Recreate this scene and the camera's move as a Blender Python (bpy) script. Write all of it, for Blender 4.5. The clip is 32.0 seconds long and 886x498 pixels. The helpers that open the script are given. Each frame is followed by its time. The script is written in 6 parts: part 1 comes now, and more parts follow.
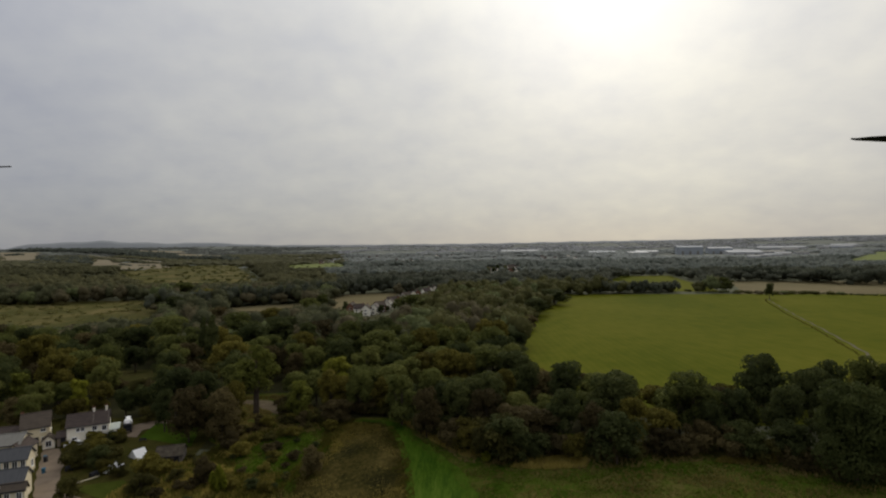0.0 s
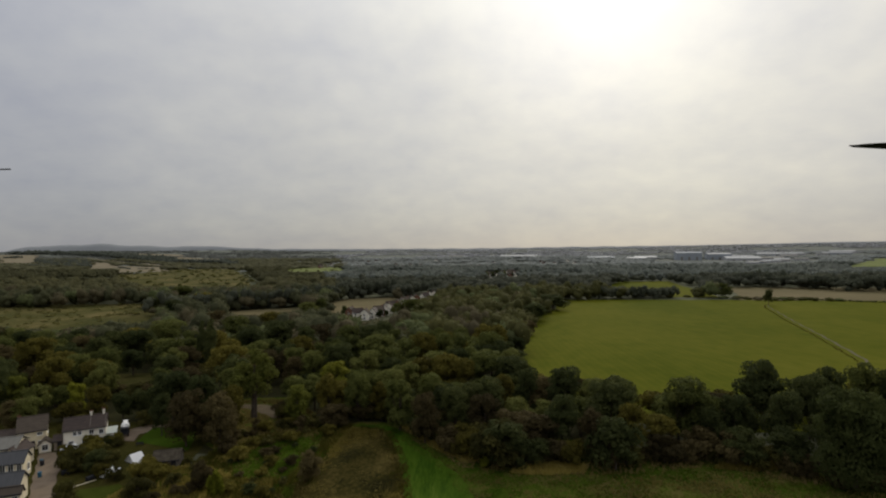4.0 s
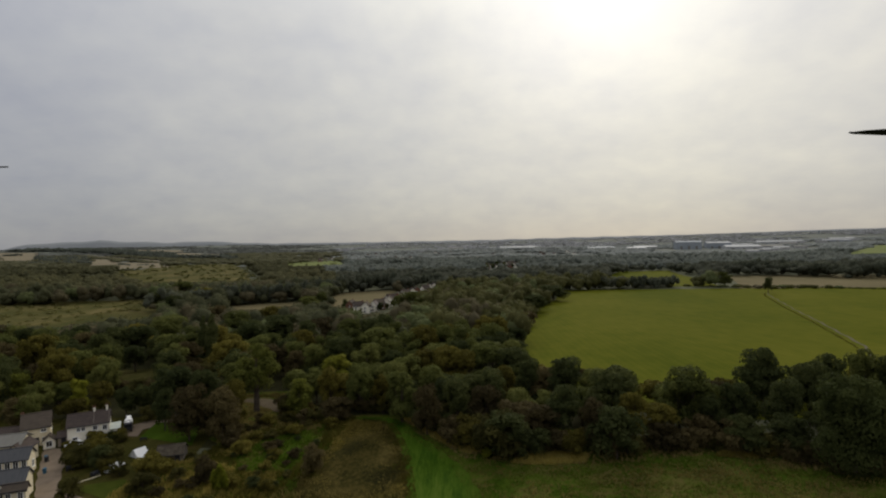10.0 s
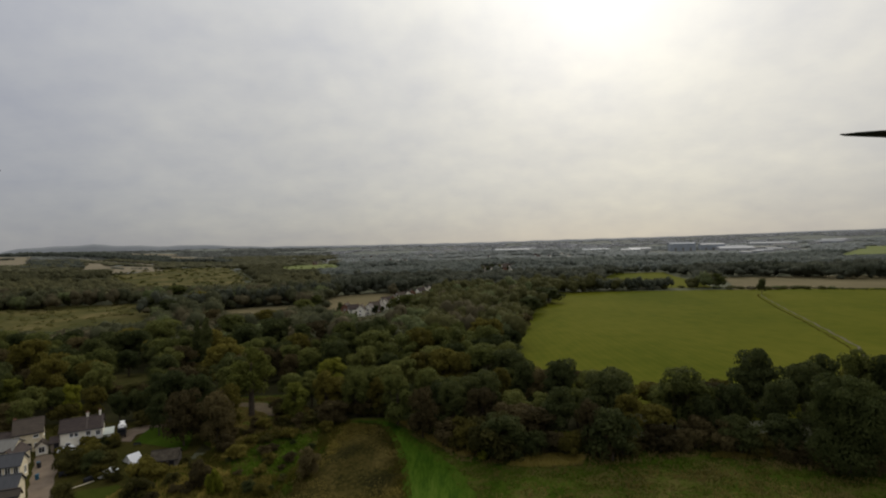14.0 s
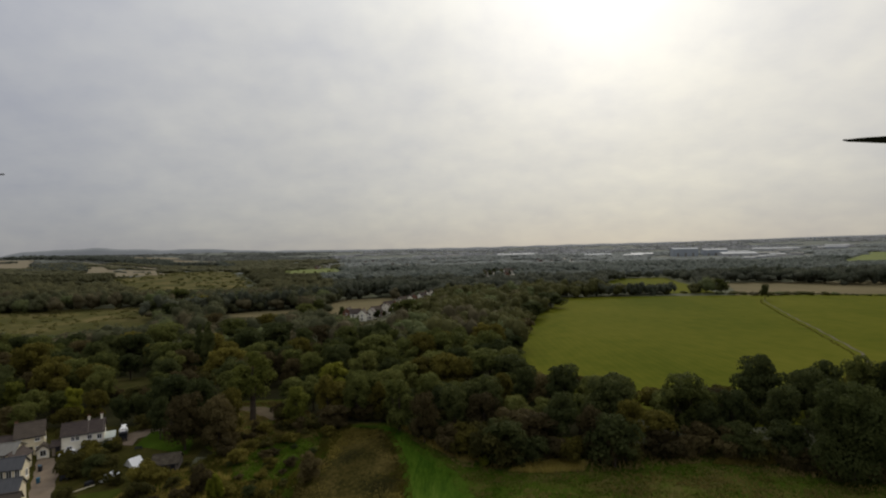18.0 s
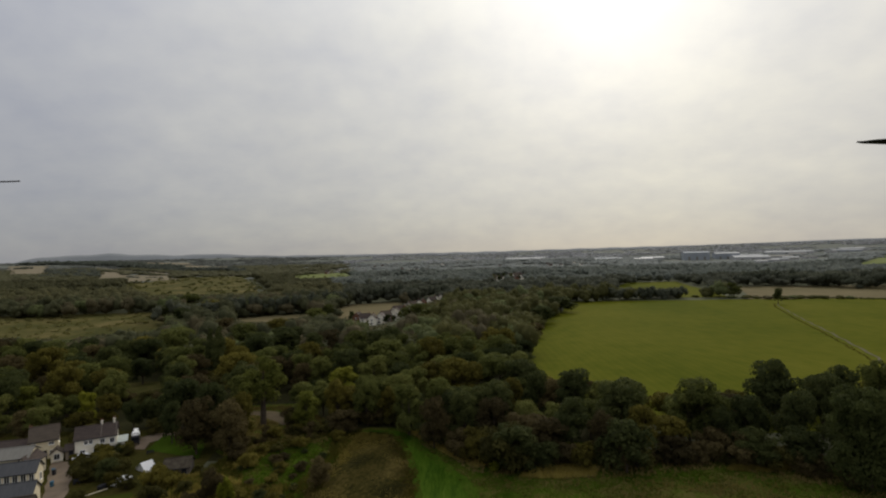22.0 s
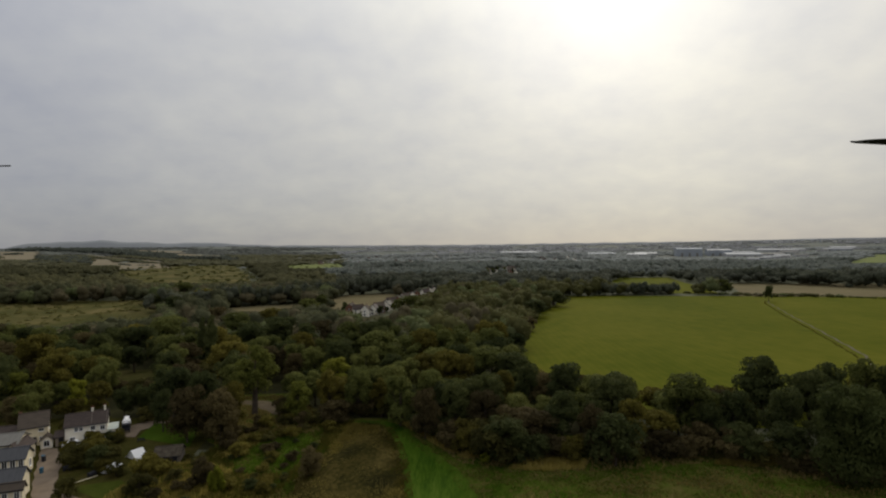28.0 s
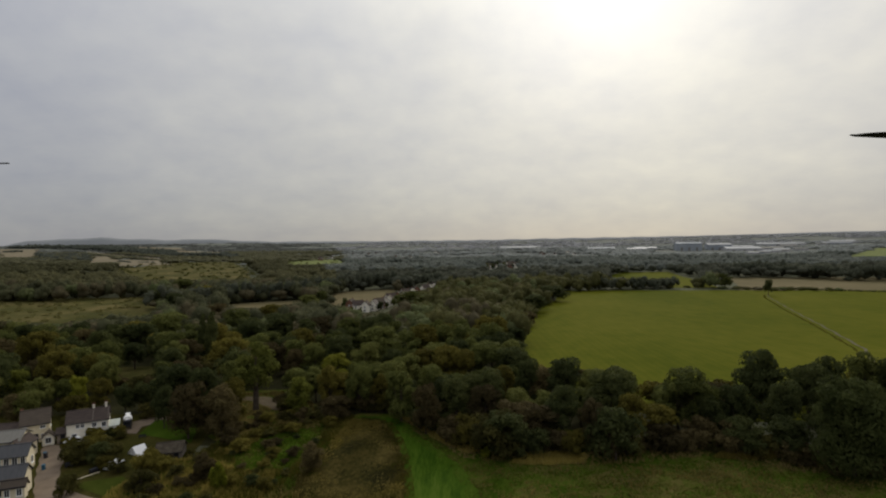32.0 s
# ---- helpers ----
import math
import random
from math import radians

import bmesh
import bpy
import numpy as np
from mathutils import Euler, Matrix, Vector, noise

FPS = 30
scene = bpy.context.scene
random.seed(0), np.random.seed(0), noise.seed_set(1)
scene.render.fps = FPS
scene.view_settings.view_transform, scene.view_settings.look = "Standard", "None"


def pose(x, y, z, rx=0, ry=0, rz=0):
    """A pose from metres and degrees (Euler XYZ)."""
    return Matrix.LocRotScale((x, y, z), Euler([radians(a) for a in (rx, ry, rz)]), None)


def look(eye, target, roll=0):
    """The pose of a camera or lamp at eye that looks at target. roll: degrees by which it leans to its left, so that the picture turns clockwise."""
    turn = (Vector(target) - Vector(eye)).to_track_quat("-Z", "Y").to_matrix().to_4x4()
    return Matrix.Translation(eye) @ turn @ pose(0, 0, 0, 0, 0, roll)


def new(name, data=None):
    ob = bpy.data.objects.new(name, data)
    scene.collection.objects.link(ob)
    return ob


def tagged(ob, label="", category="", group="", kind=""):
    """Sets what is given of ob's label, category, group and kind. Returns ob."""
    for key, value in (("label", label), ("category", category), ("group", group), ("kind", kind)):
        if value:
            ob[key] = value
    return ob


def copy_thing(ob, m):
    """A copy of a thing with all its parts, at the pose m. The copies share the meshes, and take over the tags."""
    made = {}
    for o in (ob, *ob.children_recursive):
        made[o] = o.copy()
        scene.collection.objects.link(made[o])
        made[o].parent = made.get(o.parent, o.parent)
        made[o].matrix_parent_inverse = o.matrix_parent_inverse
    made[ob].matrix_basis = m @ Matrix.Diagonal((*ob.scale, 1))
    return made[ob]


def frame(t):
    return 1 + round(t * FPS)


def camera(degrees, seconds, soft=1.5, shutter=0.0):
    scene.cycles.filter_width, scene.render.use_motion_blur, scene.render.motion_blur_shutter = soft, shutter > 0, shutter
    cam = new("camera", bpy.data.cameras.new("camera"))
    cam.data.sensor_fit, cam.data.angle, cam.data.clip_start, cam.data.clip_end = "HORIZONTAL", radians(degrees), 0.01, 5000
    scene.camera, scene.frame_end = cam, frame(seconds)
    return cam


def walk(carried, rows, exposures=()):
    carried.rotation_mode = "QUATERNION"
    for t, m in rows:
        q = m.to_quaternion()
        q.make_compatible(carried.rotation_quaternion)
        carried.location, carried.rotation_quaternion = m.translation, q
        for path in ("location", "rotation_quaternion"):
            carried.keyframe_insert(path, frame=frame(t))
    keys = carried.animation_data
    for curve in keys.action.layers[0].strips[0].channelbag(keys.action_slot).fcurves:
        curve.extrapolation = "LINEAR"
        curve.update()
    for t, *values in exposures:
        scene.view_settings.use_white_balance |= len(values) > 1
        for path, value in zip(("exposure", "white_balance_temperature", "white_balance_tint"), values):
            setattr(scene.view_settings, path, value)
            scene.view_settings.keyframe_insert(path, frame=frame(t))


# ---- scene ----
cam = camera(80, 32.0, soft=2.1)
PATH = [
    (0, pose(0, 0, 45, 89.514, 0.757, -0.041)), (0.5, pose(0, 0, 45, 89.578, 1.173, -0.034)), (1, pose(0, 0, 45, 89.355, 1.026, -0.068)),
    (1.5, pose(0, 0, 45, 89.260, 0.894, -0.135)), (2, pose(0, 0, 45, 89.560, 0.836, -0.352)), (2.5, pose(0, 0, 45, 89.391, 0.889, -0.288)),
    (3, pose(0, 0, 45, 89.957, 0.302, -0.137)), (3.5, pose(0, 0, 45, 90.176, 0.394, -0.025)), (5.5, pose(0, 0, 45, 89.154, 0.739, -0.937)),
    (6, pose(0, 0, 45, 89.459, -0.578, -0.234)), (6.5, pose(0, 0, 45, 89.188, 0.002, -0.335)), (7, pose(0, 0, 45, 88.811, 0.531, -0.517)),
    (7.5, pose(0, 0, 45, 89.013, 0.373, -0.539)), (8, pose(0, 0, 45, 89.329, 0.252, -0.562)), (8.5, pose(0, 0, 45, 89.065, -0.336, -0.338)),
    (9, pose(0, 0, 45, 89.140, 0.700, -0.011)), (9.5, pose(0, 0, 45, 89.098, 1.050, -0.154)), (10, pose(0, 0, 45, 89.180, 1.224, -0.167)),
    (10.5, pose(0, 0, 45, 89.092, 1.387, -0.435)), (11, pose(0, 0, 45, 89.115, 1.440, -0.684)), (11.5, pose(0, 0, 45, 88.928, 0.812, -0.564)),
    (12, pose(0, 0, 45, 88.772, 0.513, -0.531)), (12.5, pose(0, 0, 45, 89.202, -0.083, -0.047)), (13, pose(0, 0, 45, 89.521, 0.870, -0.180)),
    (13.5, pose(0, 0, 45, 89.483, 1.254, -0.533)), (14, pose(0, 0, 45, 89.449, 1.446, -0.695)), (14.5, pose(0, 0, 45, 89.327, 1.046, -0.673)),
    (16.5, pose(0, 0, 45, 90.095, 0.192, 0.184)), (17, pose(0, 0, 45, 89.952, 1.564, -0.188)), (17.5, pose(0, 0, 45, 90.041, 1.440, -0.334)),
    (18, pose(0, 0, 45, 89.956, 1.276, -0.468)), (18.5, pose(0, 0, 45, 89.689, 0.982, -0.501)), (19, pose(0, 0, 45, 89.376, 1.012, -0.361)),
    (19.5, pose(0, 0, 45, 89.452, 1.438, -0.154)), (20, pose(0, 0, 45, 90.404, 1.057, 0.025)), (20.5, pose(0, 0, 45, 89.948, 1.905, -0.078)),
    (21, pose(0, 0, 45, 90.308, 1.605, 0.313)), (21.5, pose(0, 0, 45, 90.236, 1.764, 0.247)), (22, pose(0, 0, 45, 90.457, 1.452, 0.541)),
    (22.5, pose(0, 0, 45, 90.166, 1.263, 0.399)), (23, pose(0, 0, 45, 90.347, 2.165, -0.348)), (23.5, pose(0, 0, 45, 90.303, 2.040, -0.503)),
    (24, pose(0, 0, 45, 89.750, 1.820, -0.385)), (24.5, pose(0, 0, 45, 90.135, 0.836, -0.142)), (25, pose(0, 0, 45, 89.738, 0.679, -0.157)),
    (25.5, pose(0, 0, 45, 89.530, 0.602, -0.065)), (27.5, pose(0, 0, 45, 90.225, 0.582, -0.470)), (28, pose(0, 0, 45, 89.622, 0.526, -0.097)),
    (28.5, pose(0, 0, 45, 89.562, 0.225, 0.513)), (29, pose(0, 0, 45, 89.903, 2.883, -0.380)), (29.5, pose(0, 0, 45, 89.244, 2.657, -0.458)),
    (30, pose(0, 0, 45, 88.805, 0.716, -0.341)), (30.5, pose(0, 0, 45, 89.482, 0.155, -0.067)), (31, pose(0, 0, 45, 89.207, 0.491, -0.189)),
    (31.5, pose(0, 0, 45, 89.174, 0.219, -0.255)), (32, pose(0, 0, 45, 89.134, 0.795, -0.131)),
]
walk(cam, PATH)

# ---- world, sun, exposure ----
SUN_EL, SUN_AZ = radians(26), radians(17.5)
SUN_DIR = Vector((math.sin(SUN_AZ) * math.cos(SUN_EL), math.cos(SUN_AZ) * math.cos(SUN_EL), math.sin(SUN_EL)))
scene.view_settings.exposure = 0.0


def ramp(nt, stops):
    n = nt.nodes.new("ShaderNodeValToRGB")
    e = n.color_ramp.elements
    while len(e) < len(stops):
        e.new(0.5)
    for k, (p, c) in enumerate(stops):
        e[k].position, e[k].color = p, (*c, 1)
    return n


def calc(nt, op, a, b=None):
    n = nt.nodes.new("ShaderNodeMath")
    n.operation = op
    for k, v in enumerate((a, b)):
        if v is None:
            continue
        if isinstance(v, (int, float)):
            n.inputs[k].default_value = v
        else:
            nt.links.new(v, n.inputs[k])
    return n.outputs[0]


def blend(nt, fac, a, b, mode="MIX"):
    n = nt.nodes.new("ShaderNodeMix")
    n.data_type, n.blend_type = "RGBA", mode
    for sock, v in ((n.inputs[0], fac), (n.inputs[6], a), (n.inputs[7], b)):
        if isinstance(v, (int, float)):
            sock.default_value = v
        elif isinstance(v, tuple):
            sock.default_value = (*v, 1)
        else:
            nt.links.new(v, sock)
    return n.outputs[2]


def noise_tex(nt, vec, scale, detail=4.0, rough=0.55):
    n = nt.nodes.new("ShaderNodeTexNoise")
    n.inputs["Scale"].default_value, n.inputs["Detail"].default_value, n.inputs["Roughness"].default_value = scale, detail, rough
    nt.links.new(vec, n.inputs["Vector"])
    return n.outputs["Fac"]


def build_world():
    w = bpy.data.worlds.new("overcast_sky")
    scene.world = w
    w.use_nodes = True
    nt = w.node_tree
    nt.nodes.clear()
    out = nt.nodes.new("ShaderNodeOutputWorld")
    co = nt.nodes.new("ShaderNodeTexCoord").outputs["Generated"]
    sep = nt.nodes.new("ShaderNodeSeparateXYZ")
    nt.links.new(co, sep.inputs[0])
    dot = nt.nodes.new("ShaderNodeVectorMath")
    dot.operation = "DOT_PRODUCT"
    nt.links.new(co, dot.inputs[0])
    dot.inputs[1].default_value = SUN_DIR
    angle = calc(nt, "DIVIDE", calc(nt, "ARCCOSINE", dot.outputs["Value"]), radians(90))
    veil = ramp(nt, [(0.0, (1.22, 1.21, 1.16)), (0.085, (0.985, 0.97, 0.925)), (0.19, (0.785, 0.778, 0.75)), (0.38, (0.612, 0.61, 0.605)),
                     (0.60, (0.466, 0.474, 0.506)), (1.0, (0.46, 0.465, 0.50))])
    nt.links.new(angle, veil.inputs[0])
    # cloud deck seen in perspective
    flat = nt.nodes.new("ShaderNodeCombineXYZ")
    up = calc(nt, "ADD", calc(nt, "MAXIMUM", sep.outputs[2], 0.0), 0.35)
    nt.links.new(calc(nt, "DIVIDE", sep.outputs[0], up), flat.inputs[0])
    nt.links.new(calc(nt, "DIVIDE", sep.outputs[1], up), flat.inputs[1])
    big = noise_tex(nt, flat.outputs[0], 1.6, 5.0)
    fine = calc(nt, "ADD", calc(nt, "MULTIPLY", noise_tex(nt, flat.outputs[0], 5.5, 6.0), 0.7), calc(nt, "MULTIPLY", noise_tex(nt, flat.outputs[0], 13.0, 5.0), 0.3))
    cloud = calc(nt, "ADD", calc(nt, "MULTIPLY", big, 0.34), calc(nt, "MULTIPLY", fine, 0.40))
    cloud = calc(nt, "ADD", cloud, 0.64)
    grey = nt.nodes.new("ShaderNodeCombineXYZ")
    for k, depth in enumerate((1.0, 0.9, 0.5)):
        nt.links.new(calc(nt, "ADD", calc(nt, "MULTIPLY", calc(nt, "SUBTRACT", cloud, 1.0), depth), 1.0), grey.inputs[k])
    sky = blend(nt, 1.0, veil.outputs[0], grey.outputs[0], "MULTIPLY")
    # warmer, dimmer haze low down
    low = ramp(nt, [(0.0, (0.645, 0.635, 0.60)), (0.12, (0.805, 0.797, 0.77)), (0.38, (0.98, 0.98, 0.98)), (0.62, (1.4, 1.4, 1.4)), (1.0, (2.0, 2.0, 2.0))])
    nt.links.new(calc(nt, "MAXIMUM", sep.outputs[2], 0.0), low.inputs[0])
    sky = blend(nt, 1.0, sky, low.outputs[0], "MULTIPLY")
    # the deck is thinner and warmer to the east
    east = ramp(nt, [(0.0, (1.01, 1.025, 1.06)), (0.5, (1.06, 1.055, 1.045)), (0.8, (1.11, 1.10, 1.07)), (1.0, (1.15, 1.13, 1.10))])
    nt.links.new(calc(nt, "ADD", calc(nt, "MULTIPLY", sep.outputs[0], 0.8), 0.5), east.inputs[0])
    sky = blend(nt, 1.0, sky, east.outputs[0], "MULTIPLY")
    a = nt.nodes.new("ShaderNodeBackground")
    nt.links.new(sky, a.inputs[0])
    a.inputs[1].default_value = 0.91
    atmos = nt.nodes.new("ShaderNodeTexSky")
    atmos.sky_type, atmos.sun_disc = "NISHITA", False
    atmos.sun_elevation, atmos.sun_rotation = SUN_EL, SUN_AZ
    b = nt.nodes.new("ShaderNodeBackground")
    nt.links.new(atmos.outputs[0], b.inputs[0])
    b.inputs[1].default_value = 0.004
    add = nt.nodes.new("ShaderNodeAddShader")
    nt.links.new(a.outputs[0], add.inputs[0])
    nt.links.new(b.outputs[0], add.inputs[1])
    nt.links.new(add.outputs[0], out.inputs[0])


build_world()
sun_data = bpy.data.lights.new("sun", "SUN")
sun_data.energy, sun_data.angle, sun_data.color = 1.5, radians(12), (1.0, 0.93, 0.82)
sun = new("sun", sun_data)
sun.matrix_world = look(SUN_DIR * 100, (0, 0, 0))


# ---- materials ----
def material(name, stops, scale=1.0, fine=12.0, rough=0.9, bump=0.3, bump_size=0.05, metal=0.0, tint=0.0, spec=0.02, stretch=(1, 1, 1), wave=0.0):
    """Two scales of noise drive a ramp of base colours, with a fine bump."""
    m = bpy.data.materials.new(name)
    m.use_nodes = True
    nt = m.node_tree
    p = nt.nodes["Principled BSDF"]
    co = nt.nodes.new("ShaderNodeTexCoord").outputs["Object"]
    mp = nt.nodes.new("ShaderNodeMapping")
    mp.inputs["Scale"].default_value = stretch
    nt.links.new(co, mp.inputs[0])
    v = mp.outputs[0]
    n1, n2 = noise_tex(nt, v, scale), noise_tex(nt, v, fine)
    mixv = calc(nt, "ADD", calc(nt, "MULTIPLY", n1, 0.62), calc(nt, "MULTIPLY", n2, 0.38))
    if wave:
        wv = nt.nodes.new("ShaderNodeTexWave")
        wv.inputs["Scale"].default_value, wv.inputs["Distortion"].default_value = wave, 1.5
        nt.links.new(v, wv.inputs["Vector"])
        mixv = calc(nt, "ADD", mixv, calc(nt, "MULTIPLY", calc(nt, "SUBTRACT", wv.outputs["Fac"], 0.5), 0.05))
    if tint:
        info = nt.nodes.new("ShaderNodeObjectInfo")
        mixv = calc(nt, "ADD", mixv, calc(nt, "MULTIPLY", calc(nt, "SUBTRACT", info.outputs["Random"], 0.5), tint))
    r = ramp(nt, stops)
    nt.links.new(mixv, r.inputs[0])
    nt.links.new(r.outputs[0], p.inputs["Base Color"])
    p.inputs["Roughness"].default_value, p.inputs["Metallic"].default_value = rough, metal
    p.inputs["Specular IOR Level"].default_value = spec
    if bump:
        bn = nt.nodes.new("ShaderNodeBump")
        bn.inputs["Strength"].default_value, bn.inputs["Distance"].default_value = bump, bump_size
        nt.links.new(mixv, bn.inputs["Height"])
        nt.links.new(bn.outputs[0], p.inputs["Normal"])
    return m


def leaves(name, dark, mid, light, patch=0.35, through_light=0.4, vary=0.6):
    """Foliage: colour varies by plant, by clump and in patches; some light passes through."""
    m = bpy.data.materials.new(name)
    m.use_nodes = True
    nt = m.node_tree
    p = nt.nodes["Principled BSDF"]
    out = nt.nodes["Material Output"]
    co = nt.nodes.new("ShaderNodeTexCoord").outputs["Object"]
    isl = nt.nodes.new("ShaderNodeNewGeometry").outputs["Random Per Island"]
    info = nt.nodes.new("ShaderNodeObjectInfo").outputs["Random"]
    n = noise_tex(nt, co, patch, 2.0)
    f = calc(nt, "ADD", calc(nt, "MULTIPLY", n, 0.75), calc(nt, "MULTIPLY", isl, 0.15))
    f = calc(nt, "ADD", f, calc(nt, "MULTIPLY", calc(nt, "SUBTRACT", info, 0.5), vary))
    r = ramp(nt, [(0.2, dark), (0.5, mid), (0.85, light)])
    nt.links.new(f, r.inputs[0])
    nt.links.new(r.outputs[0], p.inputs["Base Color"])
    p.inputs["Roughness"].default_value, p.inputs["Specular IOR Level"].default_value = 0.8, 0.03
    t = nt.nodes.new("ShaderNodeBsdfTranslucent")
    nt.links.new(r.outputs[0], t.inputs[0])
    mx = nt.nodes.new("ShaderNodeMixShader")
    mx.inputs[0].default_value = through_light
    nt.links.new(p.outputs[0], mx.inputs[1])
    nt.links.new(t.outputs[0], mx.inputs[2])
    nt.links.new(mx.outputs[0], out.inputs[0])
    return m


def glass(name):
    m = bpy.data.materials.new(name)
    m.use_nodes = True
    p = m.node_tree.nodes["Principled BSDF"]
    p.inputs["Base Color"].default_value = (0.015, 0.017, 0.02, 1)
    p.inputs["Roughness"].default_value, p.inputs["Specular IOR Level"].default_value = 0.08, 0.5
    return m


LEAF_GREEN = leaves("leaf_green", (0.0502, 0.0582, 0.0164), (0.1003, 0.1107, 0.0288), (0.1568, 0.1575, 0.0440), vary=0.4)
LEAF_DARK = leaves("leaf_dark_green", (0.0289, 0.0372, 0.0133), (0.0551, 0.0640, 0.0212), (0.1009, 0.1079, 0.0329), vary=0.3)
LEAF_BROAD = leaves("leaf_broad_dark_tree", (0.0283, 0.0364, 0.0115), (0.0515, 0.0618, 0.0189), (0.0848, 0.0932, 0.0279), vary=0.2)
LEAF_HEDGE = leaves("leaf_hedge_shrub", (0.0393, 0.0376, 0.0112), (0.0764, 0.0710, 0.0194), (0.1204, 0.1024, 0.0306), patch=0.4, vary=0.35)
LEAF_MID_BROWN = leaves("leaf_woodland_brown", (0.0496, 0.0440, 0.0250), (0.0874, 0.0773, 0.0422), (0.1255, 0.1081, 0.0581), patch=0.07)
LEAF_MID_FRESH = leaves("leaf_woodland_fresh", (0.0580, 0.0725, 0.0276), (0.0978, 0.1163, 0.0452), (0.1359, 0.1478, 0.0628), patch=0.07)
LEAF_OLIVE = leaves("leaf_olive", (0.0598, 0.0527, 0.0116), (0.1198, 0.1038, 0.0207), (0.1907, 0.1598, 0.0325), vary=0.4)
LEAF_BROWN = leaves("leaf_autumn_brown", (0.0451, 0.0365, 0.0160), (0.0858, 0.0674, 0.0283), (0.1288, 0.1038, 0.0421))
# dark foliage lightened and blued: distance haze is in the colour
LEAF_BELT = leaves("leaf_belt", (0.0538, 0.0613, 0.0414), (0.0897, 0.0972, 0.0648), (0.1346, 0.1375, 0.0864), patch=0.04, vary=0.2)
LEAF_BRIGHT = leaves("leaf_yellow_green", (0.1024, 0.1163, 0.0122), (0.1890, 0.1925, 0.0219), (0.1925, 0.1925, 0.0315))
# slightly greyer than near trees: a little haze in the base colour
LEAF_MID = leaves("leaf_woodland", (0.0516, 0.0558, 0.0289), (0.0918, 0.0950, 0.0471), (0.1433, 0.1304, 0.0670), patch=0.07)
# lighter copy of the woodland colour, painted for haze on the sunward side
LEAF_MID_EAST_HAZE = leaves("leaf_eastern_woodland_haze", (0.0693, 0.0699, 0.0249), (0.1081, 0.1049, 0.0381), (0.1530, 0.1420, 0.0513), patch=0.05)
# haze lift painted in, between the valley woods and the far woods
LEAF_MID_FAR = leaves("leaf_outer_woods_haze", (0.0524, 0.0584, 0.0407), (0.0846, 0.0906, 0.0635), (0.1210, 0.1218, 0.0827), patch=0.03, through_light=0.45)
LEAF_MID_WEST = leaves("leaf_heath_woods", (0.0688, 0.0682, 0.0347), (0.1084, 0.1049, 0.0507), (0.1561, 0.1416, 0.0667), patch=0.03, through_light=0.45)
# aerial haze painted into the base colour; extra translucency softens contrast too
LEAF_FAR_HAZE = leaves("leaf_far_woods_haze", (0.1025, 0.1206, 0.1019), (0.1499, 0.1689, 0.1426), (0.2039, 0.2156, 0.1829), patch=0.012, through_light=0.5)
# olive scrub colour, with less haze mixed in than the sunward woods
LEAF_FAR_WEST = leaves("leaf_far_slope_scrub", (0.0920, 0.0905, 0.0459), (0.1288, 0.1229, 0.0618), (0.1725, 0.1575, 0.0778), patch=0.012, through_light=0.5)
# valley foliage lightened to blue-grey: sunward haze put into the colour
LEAF_OUTER_HAZE = leaves("leaf_far_valley_woods_haze", (0.2401, 0.2597, 0.2404), (0.2960, 0.3133, 0.2884), (0.3601, 0.3700, 0.3333), patch=0.006, vary=0.0, through_light=0.5)
# olive slope colour, painted with thinner haze than the valley
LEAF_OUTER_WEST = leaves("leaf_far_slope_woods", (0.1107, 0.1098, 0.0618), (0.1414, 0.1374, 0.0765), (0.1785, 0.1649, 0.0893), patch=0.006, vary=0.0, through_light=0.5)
# horizon haze stands in this pale grey base colour
LEAF_REMOTE_HAZE = leaves("leaf_remote_woods_haze", (0.2926, 0.3025, 0.3067), (0.3464, 0.3539, 0.3585), (0.4035, 0.4054, 0.4088), patch=0.004, vary=0.0, through_light=0.5)
# same haze painted in, weaker away from the sun
LEAF_REMOTE_WEST_HAZE = leaves("leaf_remote_slope_woods_haze", (0.130, 0.138, 0.124), (0.155, 0.162, 0.144), (0.185, 0.188, 0.166), patch=0.004, through_light=0.5, vary=0.0)
# dark far trees with haze already mixed into their colour
LEAF_FAR_BELT_HAZE = leaves("leaf_far_belt_haze", (0.0780, 0.0880, 0.0700), (0.1000, 0.1100, 0.0860), (0.1240, 0.1320, 0.1020), patch=0.01, vary=0.1, through_light=0.4)
LEAF_FRESH = leaves("leaf_fresh_green", (0.0855, 0.0953, 0.0175), (0.1568, 0.1656, 0.0292), (0.2435, 0.2324, 0.0486), patch=0.5, vary=0.25, through_light=0.4)
LEAF_PALE = leaves("leaf_pale_olive", (0.0586, 0.0659, 0.0142), (0.1030, 0.1108, 0.0232), (0.1473, 0.1519, 0.0344), patch=0.5, vary=0.2)
TUFT_VIVID = leaves("lush_grass_blades", (0.0421, 0.0892, 0.0056), (0.0711, 0.1306, 0.0093), (0.1122, 0.1654, 0.0206), patch=0.3, through_light=0.5)
TUFT_BROWN = leaves("brown_grass_blades", (0.1531, 0.1228, 0.0280), (0.2735, 0.2174, 0.0525), (0.4156, 0.3354, 0.0910), patch=0.3, through_light=0.5)
TUFT = leaves("rough_grass_blades", (0.0756, 0.0685, 0.0121), (0.1462, 0.1189, 0.0323), (0.2419, 0.1915, 0.0655), patch=0.12, through_light=0.5)
TUFT_BANK = leaves("bank_grass_blades", (0.030, 0.028, 0.006), (0.058, 0.047, 0.012), (0.100, 0.078, 0.024), patch=0.10, through_light=0.5)
